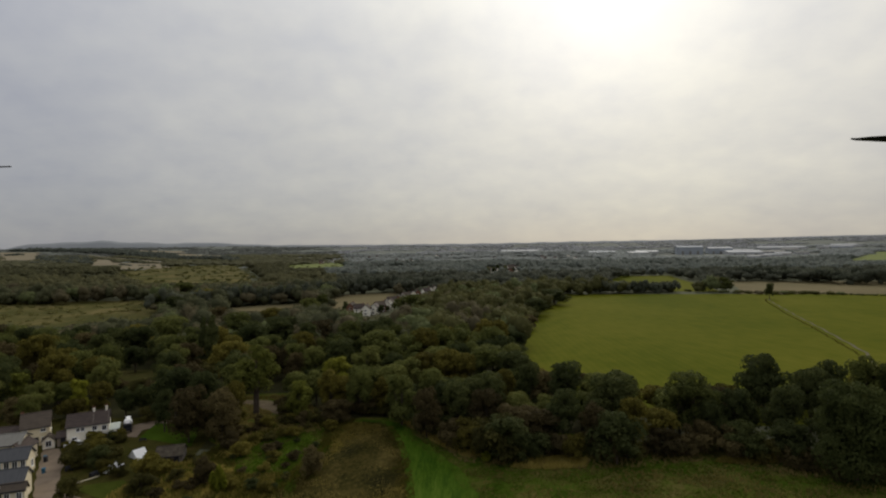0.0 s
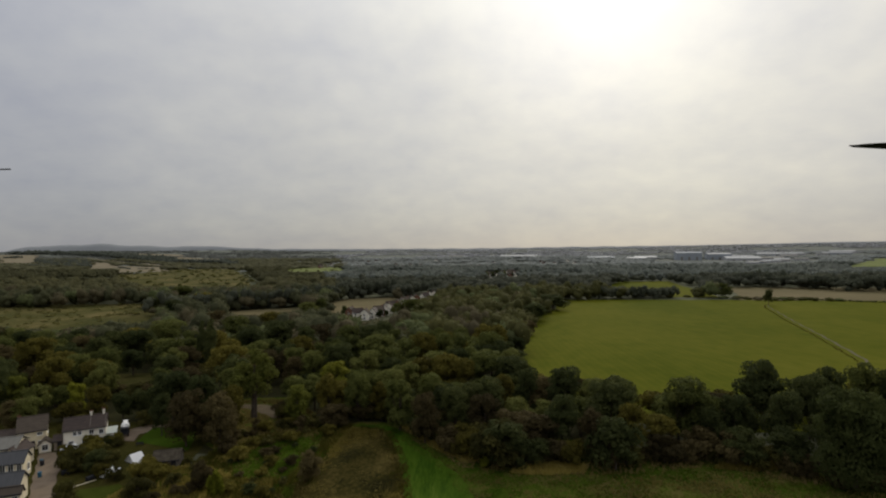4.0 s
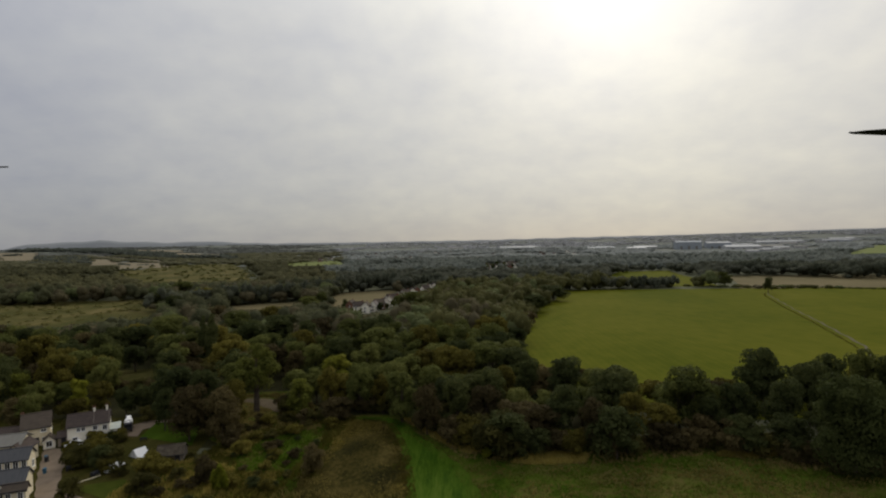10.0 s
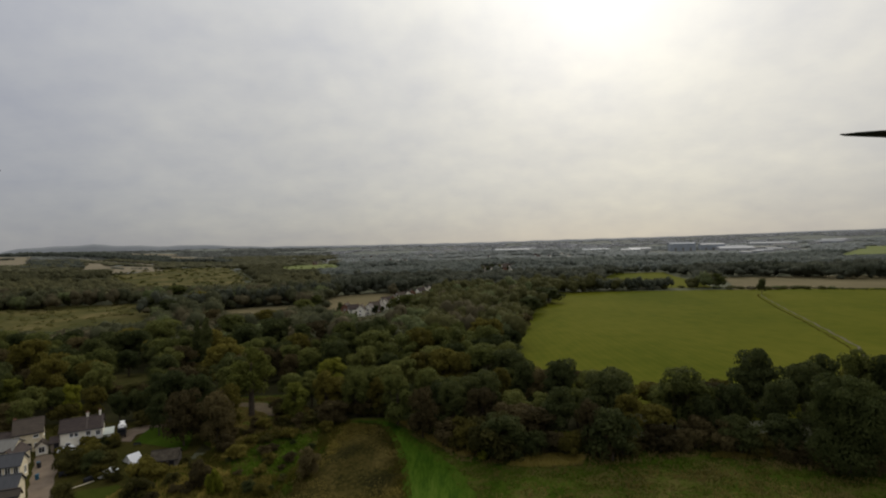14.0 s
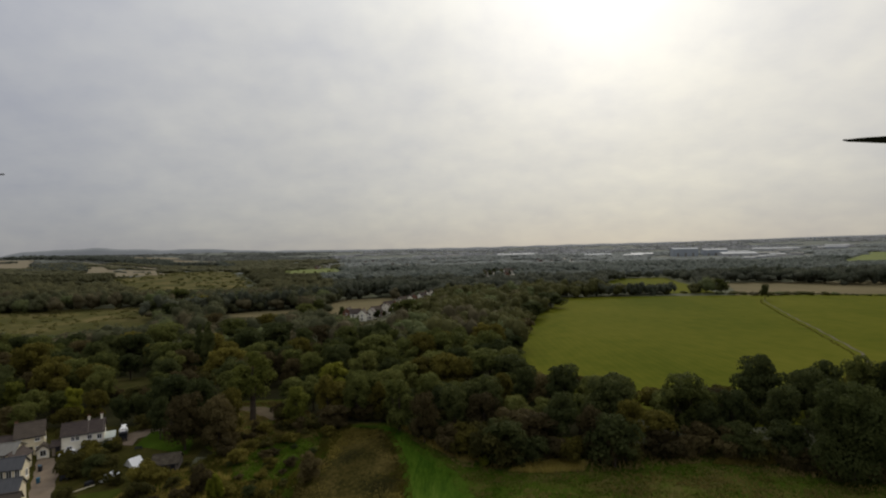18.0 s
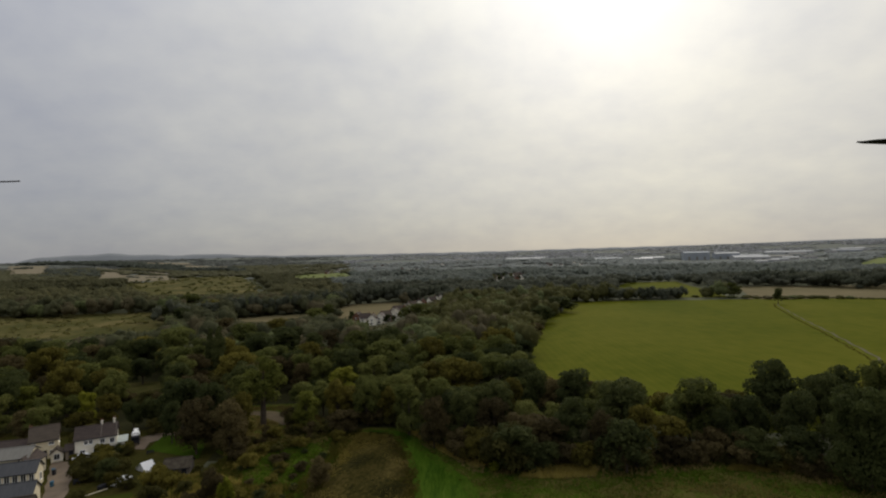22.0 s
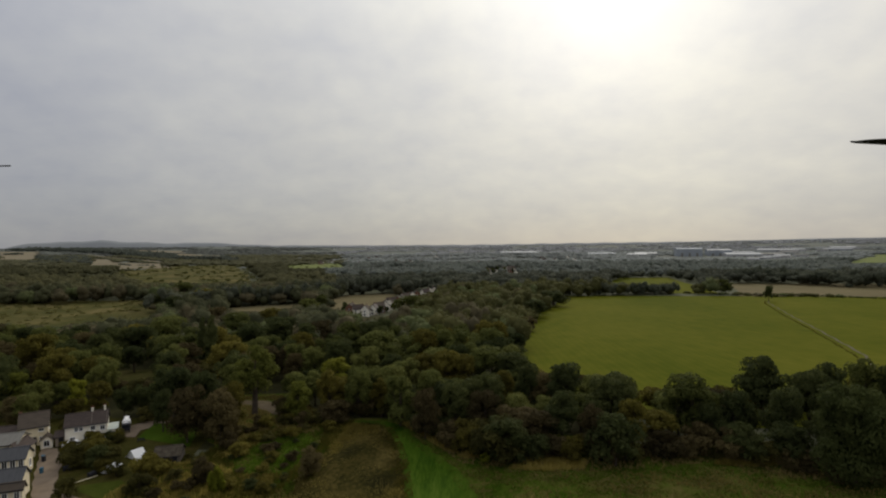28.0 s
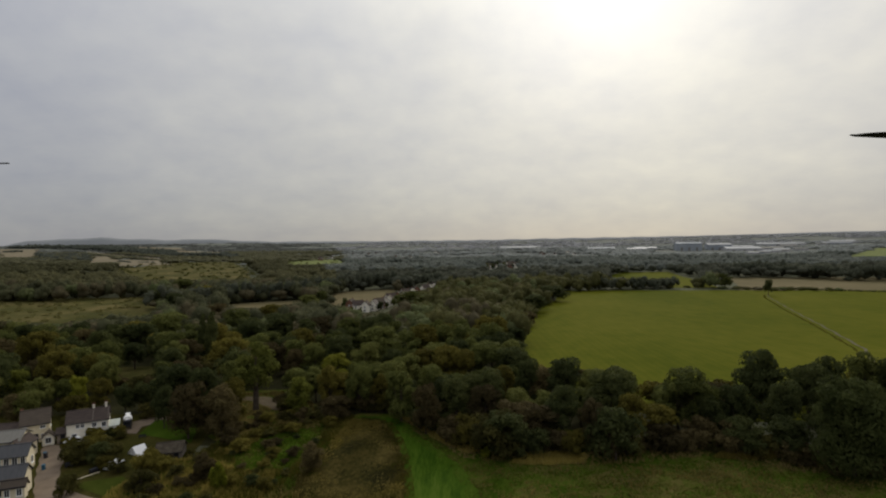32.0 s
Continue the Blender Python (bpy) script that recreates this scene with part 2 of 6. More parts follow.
LEAF_HEATH = leaves("heath_foliage", (0.0903, 0.0896, 0.0286), (0.1257, 0.1179, 0.0376), (0.1694, 0.1509, 0.0512), patch=0.05)
TUFT_TAN = leaves("tall_dry_grass_blades", (0.13, 0.10, 0.035), (0.22, 0.165, 0.062), (0.32, 0.25, 0.10), patch=0.2, through_light=0.5)
TUFT_GREEN = leaves("green_grass_blades", (0.0381, 0.0490, 0.0059), (0.0704, 0.0786, 0.0120), (0.1143, 0.1073, 0.0300), patch=0.14, through_light=0.5)
BARK = material("bark", [(0.3, (0.035, 0.027, 0.02)), (0.7, (0.10, 0.08, 0.06))], 1.5, 20, 0.95, 0.6, 0.05)
GROUND = material("rough_pasture_ground", [(0.30, (0.0618, 0.0677, 0.0396)), (0.5, (0.0809, 0.0849, 0.0512)), (0.72, (0.1007, 0.1007, 0.0644))], 0.02, 0.35, 0.95, 0.5, 0.3)
MEADOW = material("rough_meadow", [(0.41, (0.0324, 0.0564, 0.0036)), (0.48, (0.0528, 0.0660, 0.0090)), (0.54, (0.0696, 0.0624, 0.0156)), (0.61, (0.0864, 0.0696, 0.0222))], 0.11, 1.1, 0.95, 0.8, 0.2)
MARGIN = material("green_meadow_margin", [(0.41, (0.0250, 0.0480, 0.0030)), (0.49, (0.0430, 0.0640, 0.0060)), (0.56, (0.0600, 0.0640, 0.0120)), (0.62, (0.0680, 0.0560, 0.0170))], 0.16, 1.3, 0.95, 0.7, 0.15)
MOUND = material("dry_grass", [(0.4, (0.0117, 0.0110, 0.0022)), (0.47, (0.0240, 0.0212, 0.0042)), (0.53, (0.0380, 0.0302, 0.0071)), (0.6, (0.0581, 0.0458, 0.0123))], 0.12, 1.4, 0.95, 0.8, 0.3, stretch=(1.0, 0.6, 1))
MOWN = material("mown_grass", [(0.4, (0.0183, 0.0419, 0.0027)), (0.51, (0.0343, 0.0653, 0.0046)), (0.64, (0.0591, 0.0867, 0.0110))], 0.14, 1.2, 0.95, 0.5, 0.1, stretch=(2.4, 0.3, 1))
SCRUB_GRASS = material("scrub_grass_ground", [(0.36, (0.0276, 0.0616, 0.0043)), (0.48, (0.0467, 0.0659, 0.0064)), (0.60, (0.0956, 0.0786, 0.0213))], 0.16, 1.3, 0.95, 0.6, 0.2)
LAWN = material("garden_lawn", [(0.30, (0.0255, 0.0506, 0.0034)), (0.7, (0.0442, 0.0686, 0.0060))], 0.3, 3.0, 0.95, 0.3, 0.04)
GARDEN_SOIL = material("garden_ground", [(0.30, (0.0197, 0.0206, 0.0044)), (0.5, (0.0394, 0.0372, 0.0079)), (0.75, (0.0738, 0.0516, 0.0194))], 0.25, 2.0, 0.95, 0.6, 0.1)
# paler, greyer version of the near stubble, haze included in the colour
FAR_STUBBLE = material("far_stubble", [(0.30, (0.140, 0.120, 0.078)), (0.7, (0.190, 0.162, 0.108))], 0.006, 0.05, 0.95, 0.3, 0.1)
LAWN_DRY = material("worn_lawn", [(0.30, (0.0292, 0.0410, 0.0048)), (0.7, (0.0488, 0.0565, 0.0087))], 0.3, 3.0, 0.95, 0.3, 0.04)
CROP = material("young_crop", [(0.36, (0.0567, 0.0677, 0.0046)), (0.5, (0.0768, 0.0824, 0.0069)), (0.66, (0.0960, 0.0952, 0.0102))], 0.014, 0.16, 0.95, 0.4, 0.15, stretch=(1.0, 0.6, 1), wave=0.10, spec=0.008)
STUBBLE = material("straw_stubble", [(0.30, (0.0908, 0.0772, 0.0369)), (0.7, (0.1419, 0.1170, 0.0615))], 0.02, 0.3, 0.95, 0.3, 0.1)
HEATH = material("olive_heath", [(0.4, (0.0426, 0.0441, 0.0117)), (0.51, (0.0709, 0.0643, 0.0198)), (0.61, (0.1134, 0.0918, 0.0360))], 0.025, 0.18, 0.95, 0.8, 0.6)
LANE_DIRT = material("shaded_lane_dirt", [(0.30, (0.1020, 0.0782, 0.0490)), (0.7, (0.1700, 0.1360, 0.0864))], 0.4, 6.0, 0.95, 0.4, 0.03, spec=0.0)
DIRT = material("worn_dirt", [(0.30, (0.0895, 0.0792, 0.0526)), (0.7, (0.1405, 0.1287, 0.0898))], 0.4, 6.0, 0.95, 0.4, 0.03, spec=0.0)
# pasture green washed out by painted distance haze
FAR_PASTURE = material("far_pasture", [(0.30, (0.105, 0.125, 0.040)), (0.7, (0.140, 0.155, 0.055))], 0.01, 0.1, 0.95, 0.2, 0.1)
# backdrop colour: the hills' haze is painted as their base colour
HAZE_HILL = material("distant_hills_haze", [(0.30, (0.1764, 0.1874, 0.1923)), (0.7, (0.2058, 0.2172, 0.2189))], 0.002, 0.01, 1.0, 0.0)
# farmland colour holds the aerial haze, bluer than near ground
FAR_LAND_HAZE = material("far_farmland", [(0.32, (0.0954, 0.1041, 0.0860)), (0.5, (0.1171, 0.1247, 0.1041)), (0.68, (0.1432, 0.1453, 0.1222))], 0.003, 0.02, 0.95, 0.2, 0.1)
MOSSY = material("mossy_roof", [(0.32, (0.030, 0.026, 0.018)), (0.5, (0.058, 0.049, 0.036)), (0.7, (0.100, 0.086, 0.064))], 0.9, 4.0, 0.95, 0.6, 0.05)
YARD = material("worn_drive", [(0.30, (0.1242, 0.0945, 0.0664)), (0.7, (0.2070, 0.1640, 0.1195))], 0.4, 9.0, 0.95, 0.4, 0.03)
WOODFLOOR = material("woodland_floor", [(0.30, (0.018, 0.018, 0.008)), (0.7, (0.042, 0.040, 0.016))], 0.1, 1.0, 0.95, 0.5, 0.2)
RENDER_WHITE = material("white_render", [(0.30, (0.6076, 0.5737, 0.4711)), (0.6, (0.7644, 0.7242, 0.6116))], 0.6, 6.0, 0.85, 0.15, 0.01)
RENDER_CREAM = material("cream_render", [(0.30, (0.4900, 0.4320, 0.2992)), (0.6, (0.6468, 0.5760, 0.4136))], 0.6, 6.0, 0.85, 0.15, 0.01)
SLATE = material("slate_roof", [(0.30, (0.0400, 0.0325, 0.0303)), (0.7, (0.0850, 0.0666, 0.0560))], 0.8, 9.0, 0.6, 0.4, 0.02, stretch=(1, 3, 3))
TILE_BROWN = material("brown_tile_roof", [(0.30, (0.060, 0.050, 0.040)), (0.7, (0.105, 0.085, 0.066))], 0.8, 9.0, 0.8, 0.4, 0.02, stretch=(1, 3, 3))
METAL_GREY = material("grey_sheet_roof", [(0.30, (0.1365, 0.1323, 0.1156)), (0.7, (0.1995, 0.1911, 0.1669))], 0.5, 5.0, 0.6, 0.1, 0.01, stretch=(6, 1, 1))
METAL_BLUE = material("blue_grey_sheet_roof", [(0.30, (0.0600, 0.0614, 0.0651)), (0.7, (0.0950, 0.0960, 0.0968))], 0.5, 5.0, 0.6, 0.1, 0.01, stretch=(6, 1, 1))
BRICK = material("old_brick", [(0.30, (0.1280, 0.0640, 0.0440)), (0.7, (0.2160, 0.1200, 0.0800))], 1.0, 14.0, 0.9, 0.3, 0.02)
STONE = material("rubble_stone", [(0.30, (0.11, 0.095, 0.08)), (0.7, (0.22, 0.195, 0.165))], 1.2, 5.0, 0.95, 0.6, 0.05)
WHITE_PAINT = material("white_paint", [(0.30, (0.74, 0.74, 0.72)), (0.7, (0.82, 0.82, 0.80))], 0.8, 8.0, 0.45, 0.05, 0.01)
PALE_SHEET = material("pale_translucent_sheet", [(0.30, (0.40, 0.44, 0.40)), (0.7, (0.52, 0.55, 0.50))], 0.8, 5.0, 0.4, 0.05, 0.01)
DARK_PAINT = material("dark_paint", [(0.30, (0.025, 0.025, 0.028)), (0.7, (0.04, 0.04, 0.045))], 0.8, 8.0, 0.35, 0.05, 0.01)
BLUE_PAINT = material("blue_paint", [(0.30, (0.03, 0.08, 0.12)), (0.7, (0.05, 0.12, 0.17))], 0.8, 8.0, 0.35, 0.05, 0.01)
TIMBER = material("weathered_timber", [(0.30, (0.16, 0.13, 0.10)), (0.7, (0.28, 0.24, 0.19))], 1.5, 14.0, 0.85, 0.3, 0.02, stretch=(1, 1, 6))
# white dimmed and grey lifted: distance haze put into both cladding colours
SHED_WHITE = material("white_cladding", [(0.30, (0.3280, 0.3362, 0.3362)), (0.7, (0.4100, 0.4100, 0.4018))], 0.05, 0.5, 0.6, 0.1, 0.05)
SHED_GREY = material("grey_cladding", [(0.30, (0.2160, 0.2380, 0.2556)), (0.7, (0.2970, 0.3220, 0.3408))], 0.05, 0.5, 0.6, 0.1, 0.05)
RUBBER = material("rubber", [(0.3, (0.015, 0.015, 0.015)), (0.7, (0.03, 0.03, 0.03))], 3, 20, 0.8, 0.1, 0.005)
GLASS = glass("window_glass")
BLACK_PLASTIC = material("black_plastic", [(0.3, (0.008, 0.008, 0.008)), (0.7, (0.014, 0.013, 0.012))], 30, 200, 0.4, 0.0)


# ---- mesh helpers ----
def part(name, bm, mat, parent=None, label=""):
    me = bpy.data.meshes.new(name)
    bm.to_mesh(me)
    bm.free()
    me.materials.append(mat)
    ob = new(name, me)
    if parent is not None:
        ob.parent = parent
    return tagged(ob, label)


def array_mesh(name, verts, faces, mat):
    """A mesh from arrays: faces all have the same number of corners."""
    me = bpy.data.meshes.new(name)
    n, k = faces.shape
    me.vertices.add(len(verts))
    me.vertices.foreach_set("co", verts.astype(np.float32).ravel())
    me.loops.add(n * k)
    me.loops.foreach_set("vertex_index", faces.astype(np.int32).ravel())
    me.polygons.add(n)
    me.polygons.foreach_set("loop_start", np.arange(0, n * k, k, dtype=np.int32))
    me.update(calc_edges=True)
    me.materials.append(mat)
    return me


def box(bm, sx, sy, sz, at=(0, 0, 0), rot=None, bevel=0.0):
    """A box with its centre at 'at'."""
    r = bmesh.ops.create_cube(bm, size=1.0, matrix=Matrix.Translation(at) @ (rot or Matrix()) @ Matrix.Diagonal((sx, sy, sz, 1)))
    if bevel:
        edges = list({e for v in r["verts"] for e in v.link_edges})
        bmesh.ops.bevel(bm, geom=edges, offset=bevel, segments=2, affect="EDGES", profile=0.6)
    return bm


def rod(bm, a, b, r1, r2, n=7):
    a, b = Vector(a), Vector(b)
    m = Matrix.Translation((a + b) / 2) @ (b - a).to_track_quat("Z", "Y").to_matrix().to_4x4()
    bmesh.ops.create_cone(bm, cap_ends=True, segments=n, radius1=r1, radius2=r2, depth=(b - a).length, matrix=m)
    return bm


# ---- ground ----
def smooth(a, b, v):
    s = np.clip((v - a) / (b - a), 0, 1)
    return s * s * (3 - 2 * s)


def ground_z(x, y):
    """Level valley floor that rises to low hills far off."""
    x, y = np.asarray(x, float), np.asarray(y, float)
    r = np.hypot(x, y)
    z = 36.0 * smooth(1300, 4700, r)
    z = z + 24.0 * smooth(900, 3200, x) * smooth(1500, 4200, r)
    hill = np.exp(-((x + 2750) / 620) ** 2) + 0.75 * np.exp(-((x + 1850) / 420) ** 2) + 0.6 * np.exp(-((x + 3700) / 700) ** 2)
    z = z + 14.0 * hill * smooth(2500, 4300, y)
    z = z + 2.0 * np.sin(x / 210.0) * np.sin(y / 260.0 + 1.0) * smooth(600, 1500, r)
    return z


def build_ground():
    rad = np.concatenate(([0], np.geomspace(30, 4990, 70)))
    ang = np.linspace(0, 2 * math.pi, 121)[:-1]
    rr, aa = np.meshgrid(rad, ang, indexing="ij")
    x, y = rr * np.sin(aa), rr * np.cos(aa)
    v = np.stack([x, y, ground_z(x, y)], -1).reshape(-1, 3)
    i, j = np.meshgrid(np.arange(len(rad) - 1), np.arange(120), indexing="ij")
    a = i * 120 + j
    b = i * 120 + (j + 1) % 120
    f = np.stack([a, b, b + 120, a + 120], -1).reshape(-1, 4)[:, ::-1]
    me = array_mesh("ground", v, f, GROUND)
    me.shade_smooth()
    tagged(new("ground", me), "rolling green countryside ground reaching the horizon", "ground", kind="structure")


build_ground()


def resample(pts, n):
    pts = np.array(pts, float)
    d = np.concatenate(([0], np.cumsum(np.hypot(*np.diff(pts, axis=0).T))))
    s = np.linspace(0, d[-1], n)
    return np.stack([np.interp(s, d, pts[:, 0]), np.interp(s, d, pts[:, 1])], -1)


def sheet(name, left, right, mat, label, lift=0.05, n=24, m=12, wob=0.0, hump=0.0, category="field"):
    """A strip of ground between two lines, following the lie of the land."""
    a, b = resample(left, n), resample(right, n)
    t = np.linspace(0, 1, m)[None, :, None]
    p = a[:, None] * (1 - t) + b[:, None] * t
    if wob:
        k = np.arange(n)[:, None]
        p[:, :, 0] += wob * np.sin(k * 1.7 + 0.3 * np.arange(m)) * (np.abs(t[0, :, 0] - 0.5) * 2)
    z = ground_z(p[..., 0], p[..., 1]) + lift
    z = z + hump * np.sin(np.pi * t[..., 0]) * np.sin(np.pi * np.linspace(0, 1, n))[:, None]
    v = np.concatenate([p, z[..., None]], -1).reshape(-1, 3)
    i, j = np.meshgrid(np.arange(n - 1), np.arange(m - 1), indexing="ij")
    q = i * m + j
    f = np.stack([q, q + 1, q + m + 1, q + m], -1).reshape(-1, 4)
    me = array_mesh(name, v, f, mat)
    me.shade_smooth()
    return tagged(new(name, me), label, category, kind="structure")


def skyline(name, r, profile, label):
    """A far ridge: heights over bearings in degrees."""
    b = np.linspace(-60, 60, 160)
    top = np.interp(b, [p[0] for p in profile], [p[1] for p in profile]) + np.where(b < -15, 3.2, 1.5) * np.sin(b * 1.9) + 1.2 * np.sin(b * 6.3 + 1)
    a = np.radians(b)
    rows = [np.stack([np.sin(a) * q, np.cos(a) * q, z], -1) for q, z in ((r - 160, top * 0 - 5), (r - 60, top * 0.8), (r, top), (r + 60, top * 0.6 - 5))]
    v = np.concatenate(rows)
    i, j = np.meshgrid(np.arange(3), np.arange(159), indexing="ij")
    q = i * 160 + j
    f = np.stack([q, q + 1, q + 161, q + 160], -1).reshape(-1, 4)
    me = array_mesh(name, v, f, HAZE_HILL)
    me.shade_smooth()
    tagged(new(name, me), label, "hills", kind="structure")


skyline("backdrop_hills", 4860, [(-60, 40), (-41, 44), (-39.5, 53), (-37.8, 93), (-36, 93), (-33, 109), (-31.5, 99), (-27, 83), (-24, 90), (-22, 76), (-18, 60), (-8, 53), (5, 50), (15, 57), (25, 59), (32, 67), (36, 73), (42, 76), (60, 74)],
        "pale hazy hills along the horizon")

# open land: near to far
sheet("meadow", [(-62, 84), (-52, 104), (-40, 128), (-22, 138)], [(150, 84), (110, 100), (60, 112), (0, 136)], MEADOW, "rough green meadow with dry patches", 0.02, 40, 40)
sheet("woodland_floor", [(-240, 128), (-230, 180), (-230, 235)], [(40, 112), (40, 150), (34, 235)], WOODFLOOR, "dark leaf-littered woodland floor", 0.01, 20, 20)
sheet("dry_grass_bank", [(-33, 84), (-27, 104), (-25, 122), (-22, 134)], [(-6, 84), (-7.6, 104), (-11, 121), (-15, 132)], MOUND, "bank of brown dry grass beside the mown path", 0.06, 44, 20, 0.7, 0.7)
sheet("mown_path", [(-6.5, 84), (-8, 104), (-11.2, 120), (-14.5, 130), (-17, 132.9), (-22, 134)], [(8, 84), (3.5, 104), (-5.5, 121), (-10.5, 131.5), (-14, 134.8), (-21, 135.6)], MOWN, "bright green mown grass path curving through the meadow", 0.10, 40, 10, 0.25, category="path")
sheet("meadow_margin", [(-6, 121), (3, 104), (7.5, 84)], [(3, 113), (17, 101), (34, 84)], MARGIN, "green grass margin between the mown path and the meadow", 0.05, 26, 14, 1.4)
sheet("glade", [(-116, 174), (-119, 184), (-121, 194)], [(-91, 174), (-97, 186), (-101, 197)], HEATH, "olive grassy glade behind the houses", 0.04, 10, 10, 1.0)
sheet("garden_ground", [(-150, 78), (-140, 110), (-130, 140)], [(-50, 84), (-54, 112), (-58, 140)], GARDEN_SOIL, "dark planted ground round the houses", 0.03, 24, 24)
sheet("scrub_grass", [(-46, 98), (-50, 118), (-40, 130)], [(-31, 98), (-30, 118), (-29, 131)], SCRUB_GRASS, "patchy green grass between scrub bushes", 0.05, 24, 10, 0.8)
sheet("crop_field", [(60, 128), (33, 150), (24, 190), (28, 225), (40, 280), (58, 347), (84, 391), (102, 462)],
      [(560, 110), (560, 180), (560, 250), (560, 300), (560, 340), (560, 365), (560, 392), (560, 408)], CROP, "broad field of yellow-green young crop", 0.05, 60, 60)
sheet("farm_track", [(128, 150), (166, 208), (191, 268), (208, 311), (240, 387), (248, 403)], [(129.3, 150), (167.2, 208), (192.0, 268), (208.9, 311), (240.8, 387), (248.8, 403)], DIRT, "narrow pale farm track across the crop field", 0.12, 50, 3, 0.4, category="track")
sheet("stubble_field", [(250, 444), (280, 500), (312, 585)], [(640, 385), (660, 440), (660, 530)], STUBBLE, "tan stubble field beyond a low hedge", 0.06, 16, 16)
sheet("crop_field", [(205, 474), (225, 560), (185, 600), (235, 700)], [(246, 466), (268, 550), (280, 620), (300, 700)], CROP, "small yellow-green field behind a hedge", 0.06, 12, 10)
sheet("stubble_strip", [(-140, 320), (-150, 350), (-166, 394)], [(-90, 320), (-98, 370), (-106, 418)], STUBBLE, "pale tan grass strip between belts of trees", 0.06, 14, 14)
sheet("stubble_strip", [(-86, 340), (-98, 445), (-90, 485)], [(-58, 340), (-50, 420), (-40, 500)], STUBBLE, "pale tan grass field behind the houses", 0.07, 14, 14)
sheet("heath", [(-480, 280), (-480, 360), (-480, 450)], [(-160, 260), (-185, 350), (-250, 458)], HEATH, "olive rough heath with scattered bushes", 0.06, 20, 20, 3.0)
sheet("far_farmland", [(-1000, 1060), (-4150, 4600)], [(1000, 1060), (4150, 4600)], FAR_LAND_HAZE, "patchwork of hazy far farmland", 1.3, 90, 70)
sheet("heath", [(-384, 660), (-586, 947), (-640, 1287)], [(-240, 640), (-270, 740), (-500, 1270)], HEATH, "olive rough heath with scattered bushes", 1.6, 20, 20, 6.0)
for near_side, far_side in (([(-1580, 1882), (-2451, 2920)], [(-1409, 1843), (-2211, 2901)]), ([(-895, 1328), (-1258, 1892)], [(-840, 1377), (-1085, 1735)]), ([(-760, 1456), (-1521, 2287)], [(-832, 1573), (-1640, 2440)]),
                            ([(-691, 1113), (-939, 1514)], [(-575, 1124), (-746, 1419)]), ([(-1703, 2887), (-1916, 3248)], [(-1317, 2687), (-1474, 3006)]), ([(-1262, 2435), (-1387, 2677)], [(-784, 1905), (-912, 2218)])):
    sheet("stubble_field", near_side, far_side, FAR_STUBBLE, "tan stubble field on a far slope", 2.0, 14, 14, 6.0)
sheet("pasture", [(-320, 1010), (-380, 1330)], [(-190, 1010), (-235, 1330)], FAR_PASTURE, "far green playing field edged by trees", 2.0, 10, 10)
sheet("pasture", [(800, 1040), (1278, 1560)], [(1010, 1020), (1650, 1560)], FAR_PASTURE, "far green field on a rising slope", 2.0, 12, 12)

# ---- plants ----
def clump_faces(c, nrm, size, rng):
    """One bent four-cornered leaf clump at each centre."""
    n = len(c)
    ref = rng.normal(size=(n, 3))
    t = np.cross(nrm, ref)
    t /= np.linalg.norm(t, axis=1)[:, None] + 1e-9
    b = np.cross(nrm, t)
    s = np.asarray(size).reshape(-1, 1) * np.ones((n, 1))
    corners = []
    for u, w in ((-1, -0.6), (0.7, -1), (1, 0.6), (-0.6, 1)):
        ju, jw = u * rng.uniform(0.5, 1.15, (n, 1)), w * rng.uniform(0.5, 1.15, (n, 1))
        corners.append(c + s * (t * ju + b * jw) * 0.5 + nrm * s * rng.uniform(-0.3, 0.3, (n, 1)))
    v = np.stack(corners, 1).reshape(-1, 3)
    return v, np.arange(4 * n).reshape(n, 4)


def crown_points(rng, h, r, base, lobes, n, shape):
    """Points and outward normals on a crown made of overlapping lobes."""
    top = h - base
    k = np.arange(lobes)
    if shape == "column":
        s = (k + 0.5) / lobes
        env = r * np.sin(np.pi * np.clip(s * 0.85 + 0.12, 0, 1)) ** 0.7
        a = rng.uniform(0, 2 * np.pi, lobes)
        lc = np.stack([np.cos(a) * env * 0.3, np.sin(a) * env * 0.3, base + s * top * 0.94], -1)
        lr = np.maximum(env * 0.85, 0.4 * r)
    else:
        s = rng.uniform(0.10, 0.86, lobes)
        s[0], s[1] = 0.84, 0.62
        env = r * np.sin(np.pi * (0.16 + 0.74 * s)) ** 0.8
        a = k * 2.4 + rng.uniform(-0.5, 0.5, lobes)
        rad = env * np.sqrt(rng.uniform(0.1, 0.75, lobes))
        rad[0] *= 0.35
        lc = np.stack([np.cos(a) * rad, np.sin(a) * rad, base + s * top], -1)
        lr = r * rng.uniform(0.24, 0.42, lobes)
        lc[:, 2] = np.minimum(lc[:, 2], h - lr * 0.8)
        lc[:, 2] = np.maximum(lc[:, 2], base + lr * 0.5)
    w = lr ** 2 / np.sum(lr ** 2)
    pick = rng.choice(lobes, n * 2, p=w)
    d = rng.normal(size=(n * 2, 3))
    d /= np.linalg.norm(d, axis=1)[:, None]
    d[:, 2] = np.where((d[:, 2] < -0.35) & (rng.random(n * 2) < 0.7), -d[:, 2], d[:, 2])
    p = lc[pick] + d * (lr[pick] * rng.uniform(0.78, 1.12, n * 2))[:, None] * np.array([1, 1, 0.9])
    inside = np.min(np.linalg.norm(p[:, None] - lc[None], axis=2) / lr[None], axis=1)
    keep = np.argsort(inside < 0.72, kind="stable")[:n]
    return p[keep], d[keep], lc


